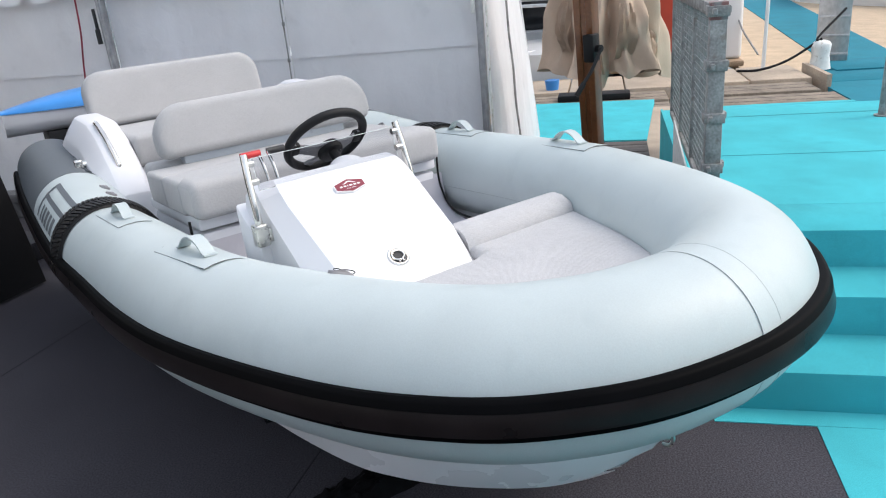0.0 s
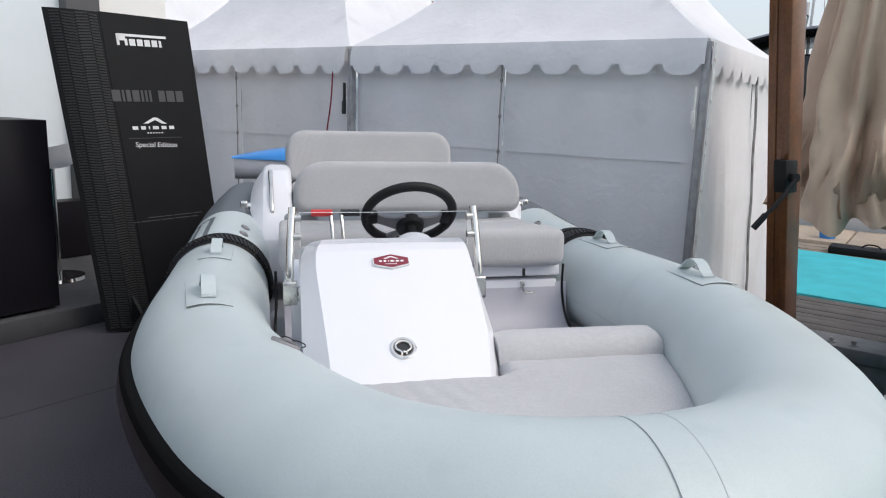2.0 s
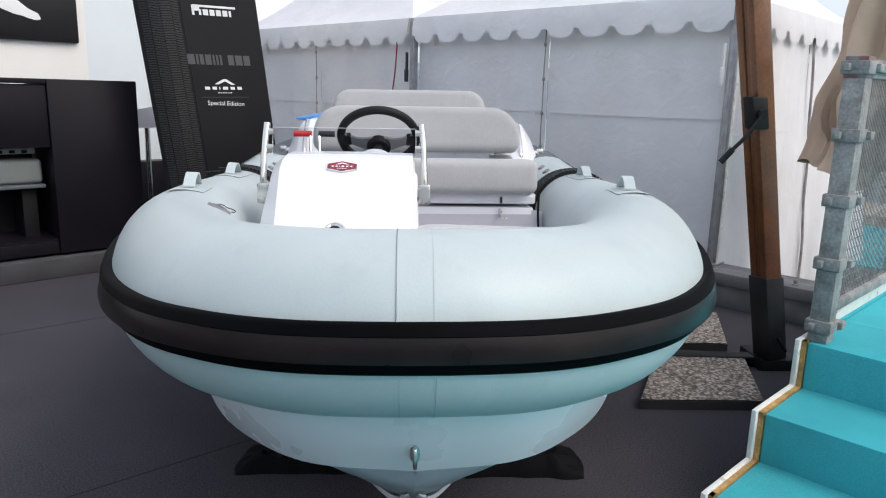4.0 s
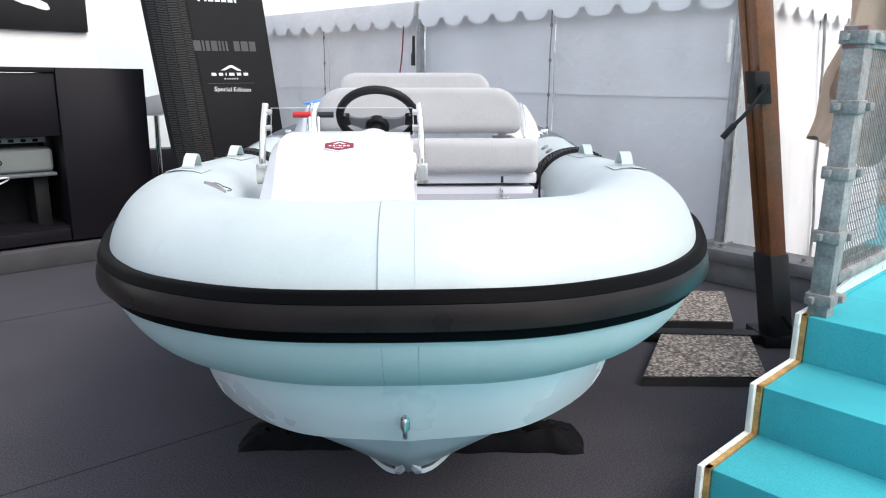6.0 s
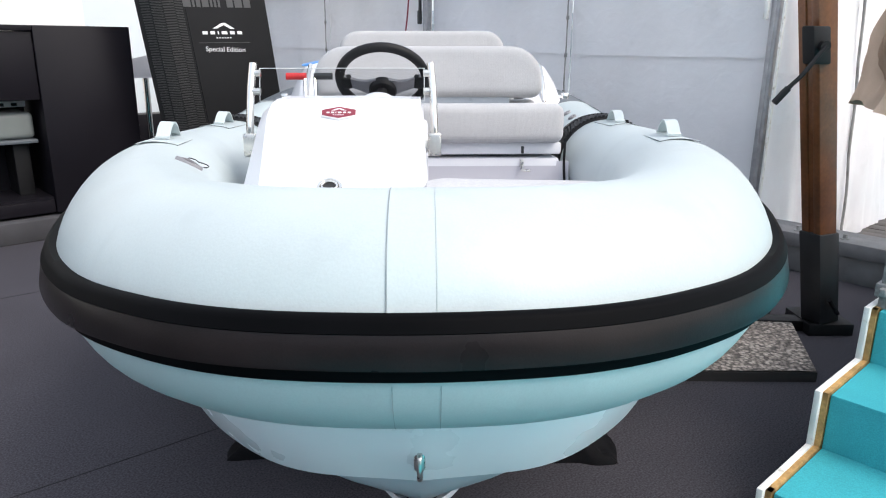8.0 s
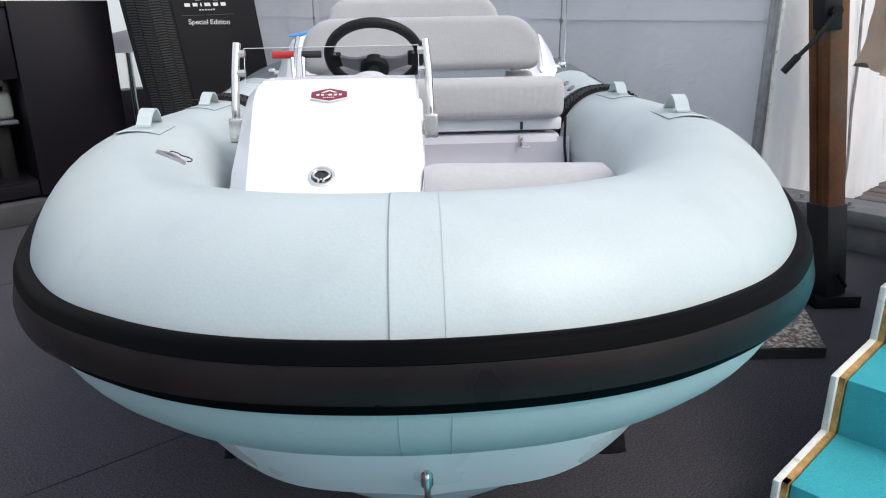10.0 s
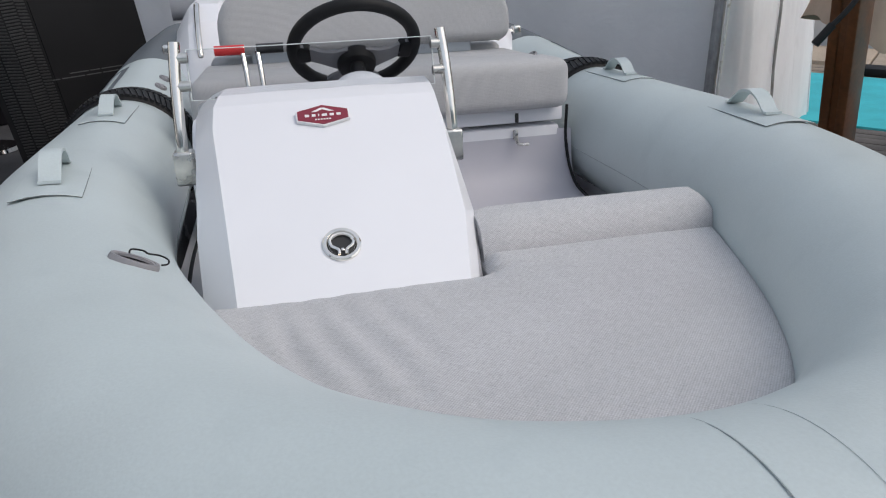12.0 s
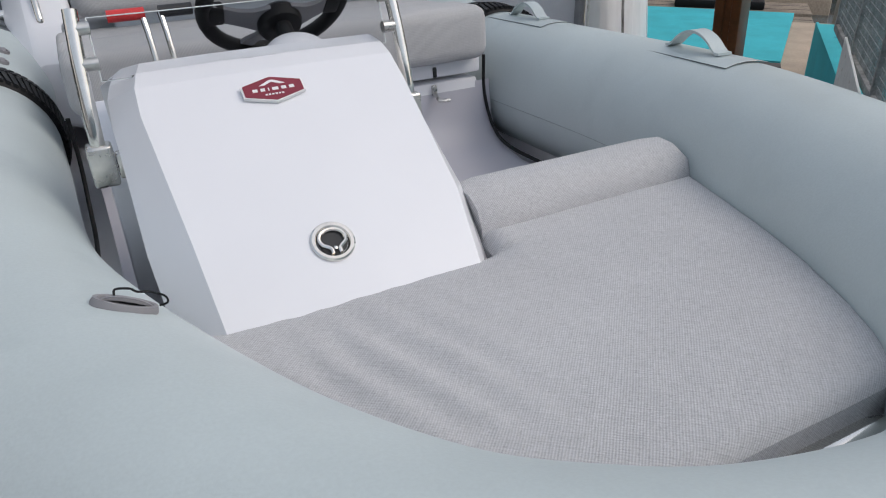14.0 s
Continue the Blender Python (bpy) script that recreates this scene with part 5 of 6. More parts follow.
for k, (a0, z0, w, h) in enumerate(((3.6, 1.02, 0.16, 0.30), (4.3, 1.12, 0.15, 0.36), (5.0, 1.0, 0.18, 0.26), (2.9, 1.18, 0.14, 0.34))):
    b = bmesh.new()
    rows = []
    for j in range(13):
        v = j / 12
        row = []
        for i in range(11):
            u = i / 10 - 0.5
            a = a0 + u * w / 0.3 * (1 - 0.45 * v)
            rr = 0.355 + 0.05 * math.sin(math.pi * v) + 0.03 * noise.noise(Vector((u * 5, v * 4, k)))
            row.append(Vector((cxy.x + rr * math.cos(a), cxy.y + rr * math.sin(a), z0 + h * v - 0.08 * abs(u) * (1 - v) + 0.015 * noise.noise(Vector((u * 6, v * 6, k + 3))))))
        rows.append(row)
    loft(b, rows)
    bmesh.ops.solidify(b, geom=b.faces[:], thickness=0.006)
    part("cover_flap", b, M_CANVAS, cover)
b = bmesh.new()
pipe(b, [(-0.79, -0.55, 2.88), (-0.5, -0.32, 3.2), (0.3, 0.3, 3.6), (1.13, 0.96, 3.66)], 0.045, 10, 4)
part("arm", b, M_WOOD, parasol)

# washed-gravel ballast slabs
for q in (((1.073, 1.88), (1.657, 1.868), (1.853, 2.515), (1.385, 2.53)), ((1.43, 2.665), (1.83, 2.645), (2.03, 3.25), (1.64, 3.27))):
    b = bmesh.new()
    prism(b, q, 0.0, 0.042)
    cx, cy = sum(p[0] for p in q) / 4, sum(p[1] for p in q) / 4
    slab = tagged(part("ballast_slab", b, M_SLABEDGE, smooth=False), "washed-gravel concrete slab weighting the parasol base", "slab", "slabs on the parasol base")
    b = bmesh.new()
    qq = [(cx + (x - cx) * 0.985, cy + (y - cy) * 0.985) for x, y in q]
    n = 26
    rows = []
    for j in range(n + 1):
        l = Vector(qq[0]).lerp(Vector(qq[3]), j / n)
        r = Vector(qq[1]).lerp(Vector(qq[2]), j / n)
        rows.append([Vector((*l.lerp(r, i / n), 0.046 + 0.004 * random.random())) for i in range(n + 1)])
    loft(b, rows)
    part("gravel_face", b, M_GRAVEL, slab, "pebbled top", smooth=False)

# ---- fence on the landing ----
LZ = 3 * RISE
fence = thing("site_fence", "galvanised mesh fence panel clamped to square post", "fence", GRID @ Matrix.Translation((2.03, -0.02, LZ)))
b = bmesh.new()
box(b, (-0.035, -0.035, 0.0), (0.035, 0.035, 1.02), 0.004)
post = part("post", b, M_GALV, fence, "weathered galvanised square post")
b = bmesh.new()
box(b, (-0.037, -0.037, 0.95), (0.037, 0.037, 1.025), 0.004)
part("post_cap", b, material("worn_red_paint", (0.19, 0.09, 0.085), 0.6, var=0.3, scale=20, stain=((0.2, 0.21, 0.21), 22, 0.46, 0.9)), post, "worn red painted post head")
for z in (0.04, 0.275, 0.505, 0.735, 0.965):
    b = bmesh.new()
    box(b, (-0.045, -0.045, z), (0.047, 0.047, z + 0.045), 0.004)
    box(b, (0.03, -0.06, z + 0.008), (0.075, -0.03, z + 0.037), 0.004)
    box(b, (-0.07, 0.01, z + 0.01), (-0.04, 0.03, z + 0.035), 0.004)
    part("clamp", b, M_GALV, post)
FL = 2.3
b = bmesh.new()
for z in (0.10, 0.955):
    box(b, (0.07, -0.018, z), (FL, 0.018, z + 0.04), 0.004)
for x in (0.07, 0.8, 1.5, FL - 0.04):
    box(b, (x, -0.018, 0.10), (x + 0.035, 0.018, 0.99), 0.004)
box(b, (0.0, -0.03, 0.975), (FL, 0.03, 1.018), 0.004)
part("frame", b, M_GALV, fence)
b = bmesh.new()
for k in range(109):
    x = 0.1 + k * 0.02
    pipe(b, [(x, 0.0, 0.12), (x, 0.0, 0.965)], 0.002, 4, 1)
for k in range(23):
    z = 0.14 + k * 0.036
    pipe(b, [(0.08, 0.004, z), (FL - 0.02, 0.004, z)], 0.002, 4, 1)
part("mesh", b, M_GALV, fence, "welded wire mesh")["kind"] = "stuff"
b = bmesh.new()
prism(b, [(0.1, 0.03), (1.6, 0.035), (1.6, 0.045), (0.1, 0.04)], -0.32, 0.02)
for v in b.verts:
    if v.co.z > 0 and v.co.x > 1:
        v.co.z += 0.18
part("kick_board", b, M_PAINTW, fence, "white board along the fence foot")

# ---- sign board ----
sign = thing("display_sign", "tall black display board with white and grey print", "sign", Matrix.Translation((-1.465, 4.568, 0.015)) @ pose(0, 0, 0, 0, 0, 35) @ Matrix.Diagonal((1.09, 1, 1, 1)))
SH = Matrix(((1, 0, -0.115, 0.132), (0, 1, 0.0, 0), (0, 0, 1, 0), (0, 0, 0, 1)))
b = bmesh.new()
box(b, (-0.15, -0.02, 0.0), (0.395, 0.02, 2.095), 0.003, 1, SH)
part("panel", b, M_SIGN, sign, "black printed panel")
b = bmesh.new()
vs = prism(b, [(-0.43, 0.05), (-0.35, 0.0), (-0.29, -0.02), (-0.152, -0.02), (-0.152, 0.02), (-0.42, 0.07)], 0.0, 2.09)
bmesh.ops.transform(b, matrix=SH, verts=vs)
strip = part("tread_strip", b, M_SIGN, sign, "strip embossed with a tyre tread")
b = bmesh.new()
for k in range(120):
    z = 0.02 + k * 0.0172
    for x0, x1, dz in ((-0.405, -0.36, 0.004), (-0.352, -0.29, -0.005), (-0.283, -0.215, 0.006), (-0.21, -0.165, -0.003)):
        def yy(x):
            return 0.05 - (x + 0.43) / 0.08 * 0.05 if x < -0.35 else (-(x + 0.35) / 0.06 * 0.02 if x < -0.29 else -0.02)
        q = [(x0, z), (x1, z + dz), (x1, z + dz + 0.009), (x0, z + 0.009)]
        lo = [b.verts.new(SH @ Vector((x, yy(x) + 0.001, zz))) for x, zz in q]
        hi = [b.verts.new(SH @ Vector((x, yy(x) - 0.005, zz))) for x, zz in q]
        b.faces.new(hi)
        for j in range(4):
            b.faces.new((lo[j], lo[(j + 1) % 4], hi[(j + 1) % 4], hi[j]))
part("tread_pattern", b, M_TREAD, strip, smooth=False)["kind"] = "stuff"
b = bmesh.new()
prism(b, [(-0.02, -0.02), (-0.02, -0.28), (0.0, -0.28), (0.0, -0.02)], 0.0, 0.05)
for v in b.verts:
    if v.co.z > 0.02 and v.co.y > -0.1:
        v.co.z = 0.24
bmesh.ops.transform(b, matrix=Matrix.Translation((-0.14, 0, 0)), verts=b.verts)
part("foot", b, M_SIGN, sign, "black triangular foot")


def sp(x, z, lift=0.0215):
    """A place on the printed face by world x and height."""
    return Vector((x + 1.45, -lift, z))


RT, UPV = (1, 0, 0.02), (-0.115, 0, 1)
b = bmesh.new()
bar_word(b, [0.30], 0.016, 0, sp(-1.612, 1.957), RT, UPV, 0.0015)
bar_word(b, [0.05], 0.028, 0, sp(-1.612, 1.93), RT, UPV, 0.0015)
bar_word(b, [0.016], 0.07, 0, sp(-1.612, 1.90), RT, UPV, 0.0015)
bar_word(b, [0.016, 0.036, 0.034, 0.034, 0.034, 0.016], 0.042, 0.011, sp(-1.565, 1.902), RT, UPV, 0.0015)
part("top_mark", b, M_WHITE, sign, "white maker's mark", smooth=False)
letters("letter_bar", [0.05, 0.014, 0.026, 0.042, 0.014, 0.014, 0.014, -0.022, 0.042, 0.05, 0.046], 0.074, 0.011, sp(-1.655, 1.545), M_GREYPRINT, sign, "grey lettering")
b = bmesh.new()
vs = prism(b, [(-0.075, 0.0), (-0.012, 0.04), (0.012, 0.04), (0.075, 0.0), (0.045, 0.0), (0, 0.024), (-0.045, 0.0)], 0.0, 0.0015)
bmesh.ops.transform(b, matrix=Matrix.Translation(sp(-1.404, 1.405)) @ pose(0, 0, 0, 90, 0, 0), verts=vs)
bar_word(b, [0.034, 0.03, 0.008, 0.038, 0.032, 0.032], 0.022, 0.018, sp(-1.545, 1.364), RT, UPV, 0.0015)
bar_word(b, [0.009] * 6, 0.009, 0.009, sp(-1.455, 1.338), RT, UPV, 0.0015)
part("yard_mark", b, M_WHITE, sign, "white chevron and lettering", smooth=False)
b = bmesh.new()
bar_word(b, [0.34], 0.003, 0, sp(-1.572, 1.305), RT, UPV, 0.001)
part("rule", b, M_GREYPRINT, sign, "thin grey rule", smooth=False)
for x0, z0, ws in ((-1.475, 0.765, [0.10, 0.05, 0.12, 0.06]), (-1.59, 0.74, [0.06, 0.12, 0.08, 0.10, 0.05])):
    letters("word_bar", ws, 0.006, 0.01, sp(x0, z0), M_GREYPRINT, sign, "small grey print")
for word, x in (("Special", -1.470), ("Edition", -1.330)):
    words("edition_text", word, 0.0465, M_WHITE, sign, Matrix.Translation(sp(x, 1.262 - 0.02 * (x + 1.4))) @ pose(0, 0, 0, 90, 1.1, 0))

# ---- booth: plinth, cabinet, wall, picture, stool ----
b = bmesh.new()
box(b, (-6, 4.74, 0.0), (3.2, 9.0, 0.145), 0.01)
o = tagged(part("plinth", b, M_PLINTH), "low dark carpeted plinth", "plinth", kind="structure")
o.matrix_world = GRID
cab = thing("bar_cabinet", "black cabinet with an open recess, standing on the plinth", "cabinet", GRID @ Matrix.Translation((1.476, 4.812, 0.145)))
b = bmesh.new()
box(b, (-0.625, 0.0, 0.02), (0.0, 0.55, 1.28), 0.004)
part("side_slab", b, M_CAB, cab)
b = bmesh.new()
box(b, (-3.2, 0.02, 0.80), (-0.63, 0.55, 1.24), 0.004)
part("upper_panel", b, M_CAB, cab)
b = bmesh.new()
box(b, (-3.2, 0.0, 1.245), (-0.63, 0.55, 1.28), 0.004)
part("worktop", b, M_CAB, cab)
b = bmesh.new()
box(b, (-3.2, 0.02, 0.02), (-0.63, 0.55, 0.11), 0.004)
part("base_rail", b, M_CAB, cab)
b = bmesh.new()
box(b, (-3.2, 0.49, 0.11), (-0.63, 0.55, 0.80))
box(b, (-3.2, 0.03, 0.112), (-0.63, 0.49, 0.13))
part("recess_lining", b, M_CAB, cab)
# mirrored boat built as solid shapes in the recess: knob, ribbed row, loose cables
unit = thing("mirrored_boat", "solid shapes for a boat mirrored in the cabinet front", "drawer unit", GRID @ Matrix.Translation((1.476, 4.812, 0.145)))
b = bmesh.new()
box(b, (-3.1, 0.14, 0.53), (-0.66, 0.47, 0.71), 0.035, 4)
part("mirrored_tube", b, material("mirrored_grey", (0.19, 0.21, 0.205), 0.4, var=0.06), unit, "grey-green tube of the mirrored boat")
b = bmesh.new()
box(b, (-3.1, 0.11, 0.50), (-0.655, 0.47, 0.528), 0.008)
part("ledge", b, M_TUBE_DARK, unit, "dark grey band of the mirrored boat")
for x in (-3.0, -0.75):
    b = bmesh.new()
    box(b, (x - 0.05, 0.2, 0.13), (x + 0.05, 0.45, 0.50), 0.006)
    part("leg", b, M_BLACK, unit)
b = bmesh.new()
cyl(b, (-1.02, 0.145, 0.615), (-1.02, 0.12, 0.615), 0.022, 0.018, 20)
knob = part("knob", b, M_BLACK, unit, "round black knob")
b = bmesh.new()
cyl(b, (-1.02, 0.121, 0.615), (-1.02, 0.116, 0.615), 0.009, 0.008, 14)
part("knob_cap", b, M_CHROME, knob)
b = bmesh.new()
box(b, (-1.42, 0.30, 0.735), (-0.66, 0.33, 0.775), 0.004)
ribbing = part("ribbed_strip", b, M_WHITE, unit, "white ribbed strip of the mirrored boat")
for k in range(9):
    b = bmesh.new()
    box(b, (-1.39 + 0.08 * k, 0.293, 0.742), (-1.355 + 0.08 * k, 0.3, 0.764))
    part("slot", b, M_BLACK, ribbing, smooth=False)
for k in range(4):
    b = bmesh.new()
    pipe(b, [(-2.4, 0.1, 0.30 + 0.05 * k), (-1.9, 0.07, 0.37 + 0.04 * k), (-1.4, 0.06, 0.44 + 0.022 * k), (-1.05 - 0.06 * k, 0.08, 0.51), (-0.98 - 0.06 * k, 0.12, 0.495), (-1.15 - 0.07 * k, 0.12, 0.42)], 0.006, 8, 6)
    part("cable", b, M_WHITE, unit, "loose white cable of the mirrored boat")
b = bmesh.new()
box(b, (-6, 6.6, 0.0), (1.74, 6.75, 4.2))
o = tagged(part("wall_booth", b, M_WALL), "cream booth wall", "wall", kind="structure")
o.matrix_world = GRID
b = bmesh.new()
box(b, (1.74, 6.62, 0.0), (2.51, 6.75, 4.2))
o = tagged(part("wall_panel_cool", b, M_WALLBLUE), "pale blue-white satin wall panel", "wall", kind="structure")
o.matrix_world = GRID
b = bmesh.new()
box(b, (2.51, 6.5, 0.0), (2.82, 6.75, 4.2), 0.005)
o = tagged(part("column", b, M_GREYPRINT), "grey booth column", "column", kind="structure")
o.matrix_world = GRID
b = bmesh.new()
box(b, (2.82, 6.62, 0.0), (3.57, 6.75, 4.2))
o = tagged(part("wall_end", b, M_WALL), "cream booth wall", "wall", kind="structure")
o.matrix_world = GRID
b = bmesh.new()
box(b, (-6, 6.3, 0.15), (3.6, 6.49, 0.66), 0.01)
o = tagged(part("wall_dado", b, M_CAB), "low black plinth box along the booth wall", "wall", kind="structure")
o.matrix_world = GRID
pic = thing("wall_picture", "dark picture of a white motorboat on the booth wall", "picture", GRID @ Matrix.Translation((1.1, 6.56, 1.77)))
b = bmesh.new()
box(b, (-0.56, -0.01, 0.0), (0.56, 0.04, 0.5), 0.004)
part("panel", b, M_BLACK, pic)
b = bmesh.new()
for k, (x, z, w, h) in enumerate(((0.0, 0.3, 0.22, 0.10), (0.12, 0.24, 0.16, 0.06), (-0.2, 0.36, 0.2, 0.12))):
    pts = [(x + w * math.cos(a) * (0.8 + 0.25 * noise.noise(Vector((math.cos(a) * 2, math.sin(a) * 2, k)))), z + h * math.sin(a) * 0.7 - 0.3 * (w * math.cos(a))) for a in [2 * math.pi * q / 24 for q in range(24)]]
    vs = prism(b, pts, 0.0, 0.002 + 0.001 * k)
bmesh.ops.transform(b, matrix=Matrix.Translation((0, -0.011, 0)) @ pose(0, 0, 0, 90), verts=b.verts)
part("boat_print", b, M_WHITE, pic, "white wake and boat print", smooth=False)
stool = thing("bar_stool", "white moulded bar stool behind the cabinet", "stool", Matrix.Translation((-2.33, 5.45, 0.15)))
b = bmesh.new()
rows = []
for k in range(8):
    f = k / 7
    r = 0.06 + 0.19 * f ** 0.6
    rows.append([Vector((r * math.cos(a), r * math.sin(a), 0.88 + 0.16 * f ** 2 + 0.06 * f * math.cos(a))) for a in [2 * math.pi * q / 24 for q in range(24)]])
V = loft(b, rows, True)
b.faces.new(V[0])
bmesh.ops.solidify(b, geom=b.faces[:], thickness=0.012)
part("seat", b, M_GEL, stool)
b = bmesh.new()
cyl(b, (0, 0, 0.02), (0, 0, 0.88), 0.025)
part("column", b, M_CHROME, stool)
b = bmesh.new()
cyl(b, (0, 0, 0), (0, 0, 0.025), 0.2, 0.19, 28)
part("foot", b, M_CHROME, stool)

# blue water toy behind the stern
toy = thing("water_toy", "blue and white water craft on a stand behind the boat", "water craft", Matrix.Translation((-0.5, 5.2, 0)))
b = bmesh.new()
rows = []
for k in range(15):
    f = k / 14
    x = -0.46 + 1.0 * f
    w = 0.24 * math.sin(math.pi * (0.06 + 0.62 * f)) ** 0.8
    h = 0.115 * math.sin(math.pi * (0.03 + 0.6 * f)) ** 0.9
    rows.append([Vector((x, w * math.cos(a), 1.15 + h * max(0, math.sin(a)) ** 0.8)) for a in [math.pi * q / 12 for q in range(13)]])
V = loft(b, rows)
b.faces.new(V[0]); b.faces.new(V[-1])
part("hood", b, M_BLUE, toy, "bright blue hood")
b = bmesh.new()
rows = []
for k in range(10):
    f = k / 9
    x = -0.44 + 0.98 * f
    w = 0.22 * math.sin(math.pi * (0.08 + 0.6 * f)) ** 0.8
    rows.append([Vector((x, w * math.cos(a), 1.148 - 0.16 * abs(math.sin(a)) ** 0.7)) for a in [math.pi + math.pi * q / 12 for q in range(13)]])
V = loft(b, rows)
b.faces.new(V[0]); b.faces.new(V[-1])
part("body", b, M_GEL, toy, "white lower body")
b = bmesh.new()
box(b, (-0.2, -0.15, 0.0), (0.35, 0.15, 1.0), 0.01)
part("stand", b, M_BLACK, toy, "black stand")

# ---- quay and harbour beyond the landing ----
M_BEIGE = material("pontoon_decking", (0.50, 0.38, 0.26), 0.85, var=0.12, scale=4, grain=0.15, grain_scale=80, bump=0.4)
M_WATER = material("harbour_water", (0.06, 0.08, 0.085), 0.12, var=0.3, scale=2.0, grain=0.5, grain_scale=6, bump=0.0)
M_YACHT = material("yacht_gelcoat", (0.75, 0.75, 0.74), 0.25, var=0.03, scale=1)
M_TEAK = material("teak", (0.30, 0.20, 0.12), 0.7, var=0.25, scale=6, grain=0.2, grain_scale=60)
M_SMOKE = material("smoked_glass", (0.015, 0.016, 0.018), 0.12, var=0.1)
M_BANNER = material("red_banner", (0.5, 0.06, 0.03), 0.7, var=0.1)
M_HILL = material("far_hill", (0.20, 0.24, 0.27), 0.95, var=0.3, scale=0.05, grain=0.3, grain_scale=0.5)
b = bmesh.new()
rows = []
for j in range(41):
    rows.append([Vector((10.0 + 4.0 * i, -60 + 4.0 * j, -0.6 + 0.03 * noise.noise(Vector((i * 1.7, j * 1.7, 0))))) for i in range(41)])
loft(b, rows)
o = tagged(part("water", b, M_WATER), "grey-green harbour water", "water", kind="structure")
o.matrix_world = QUAY
for k, (a0, a1, z, n) in enumerate(((5.80, 6.30, 0.44, 0), (6.31, 6.86, 0.465, 1))):
    b = bmesh.new()
    for c0, c1, m in ((-1.78 + 0.12 * k, -0.34, QUAY), (-0.28, 9.0, SIDEQ)):
        b = bmesh.new()
        box(b, (a0, c0, 0.1), (a1, c1, z), 0.012)
        o = tagged(part("timber_step", b, M_PLANK), "weathered grey-brown quay timber", "timber", "quay timbers")
        o.matrix_world = m
        for q in (0.32, 0.68):
            b = bmesh.new()
            box(b, (a0 + (a1 - a0) * q - 0.004, c0 + 0.01, z - 0.01), (a0 + (a1 - a0) * q + 0.004, c1 - 0.01, z + 0.0015))
            part("joint_line", b, M_SLABEDGE, o)
for c in np.arange(-1.72, 6.0, 0.62):
    b = bmesh.new()
    box(b, (6.87, c + 0.006, 0.1), (7.9, c + 0.612, 0.495 + 0.008 * random.random()), 0.014)
    o = tagged(part("quay_slab", b, M_QUAY), "pale sandstone coping slab of the quay", "slab", "coping slabs of the quay")
    o.matrix_world = QUAY if c < -0.9 else SIDEQ
b = bmesh.new()
box(b, (5.2, -14.0, 0.2), (30.0, -1.27, 0.42))
o = tagged(part("pontoon", b, M_BEIGE), "beige pontoon decking", "pontoon", kind="structure")
o.matrix_world = FAR_QUAY
b = bmesh.new()
prism(b, [(8.4, -2.27), (8.4, -3.14), (22.0, -4.83), (24.2, -3.71)], 0.3, 0.43)
o = tagged(part("pontoon_runner", b, M_TURQ_DEEP), "deep turquoise carpet runner on the pontoon", "carpet", kind="structure")
o.matrix_world = FAR_QUAY
b = bmesh.new()
box(b, (7.6, -4.5, 0.2), (8.45, -2.15, 0.46), 0.01)
box(b, (6.9, -4.5, 0.2), (7.7, -1.82, 0.44), 0.01)
box(b, (5.7, -9.0, 0.2), (7.0, -1.8, 0.435))
o = tagged(part("ramp", b, M_TURQ_DEEP), "deep turquoise carpeted ramp to the pontoon", "ramp", kind="structure")
o.matrix_world = QUAY
b = bmesh.new()
prism(b, [(6.6, -1.78), (6.6, -1.83), (7.6, -1.83), (7.6, -1.78)], 0.3, 0.56)
o = tagged(part("ramp_kerb", b, M_QUAY), "beige stone kerb beside the ramp", "kerb", kind="structure")
o.matrix_world = QUAY
bol = thing("mooring_bollard", "worn white-painted mooring bollard with chain and rope", "bollard", QUAY @ Matrix.Translation((7.46, -1.93, 0.50)) @ Matrix.Diagonal((0.82, 0.82, 0.82, 1)))
b = bmesh.new()
rows = []
for z, r in ((0, 0.14), (0.05, 0.13), (0.18, 0.11), (0.26, 0.12), (0.32, 0.125), (0.36, 0.10), (0.38, 0.05)):
    rows.append([Vector((r * math.cos(a), r * math.sin(a), z)) for a in [2 * math.pi * q / 20 for q in range(20)]])
V = loft(b, rows, True)
b.faces.new(V[-1])
part("bollard_head", b, M_PAINTW, bol)
b = bmesh.new()
pipe(b, [(0.0, 0.0, 0.36), (0.0, 0.05, 0.42), (0.3, -0.35, 0.75)], 0.016, 8, 4)
pipe(b, [(0.0, 0.0, 0.40), (-0.02, 0.4, 0.15), (0.02, 0.75, 0.03), (0.1, 1.05, 0.02)], 0.018, 8, 6)
part("rope", b, M_BLACK, bol, "black mooring rope")
gang = thing("gangway", "grey ribbed aluminium gangway standing on end", "gangway", QUAY @ Matrix.Translation((8.4, -2.3, 0.42)) @ Matrix.Diagonal((1, 0.66, 1, 1)))
b = bmesh.new()
box(b, (-0.02, -0.26, 0.0), (0.02, 0.26, 2.2), 0.004, 2, pose(0, 0, 0, 0, 6, -20))
part("board", b, M_ALU, gang)
for k in range(9):
    b = bmesh.new()
    box(b, (-0.045, -0.26, 0.1 + 0.22 * k), (-0.02, 0.26, 0.13 + 0.22 * k), 0.003, 2, pose(0, 0, 0, 0, 6, -20))
    part("rib", b, M_ALU, gang)
rail_post = thing("railing_post", "grey steel railing post on the landing", "post", QUAY @ Matrix.Translation((5.0, -1.78, 0.444)))
b = bmesh.new()
cyl(b, (0, 0, 0), (0.02, -0.02, 1.1), 0.03)
part("tube_post", b, M_GALV, rail_post)
b = bmesh.new()
cyl(b, (0, 0, 0), (0, 0, 0.012), 0.06)
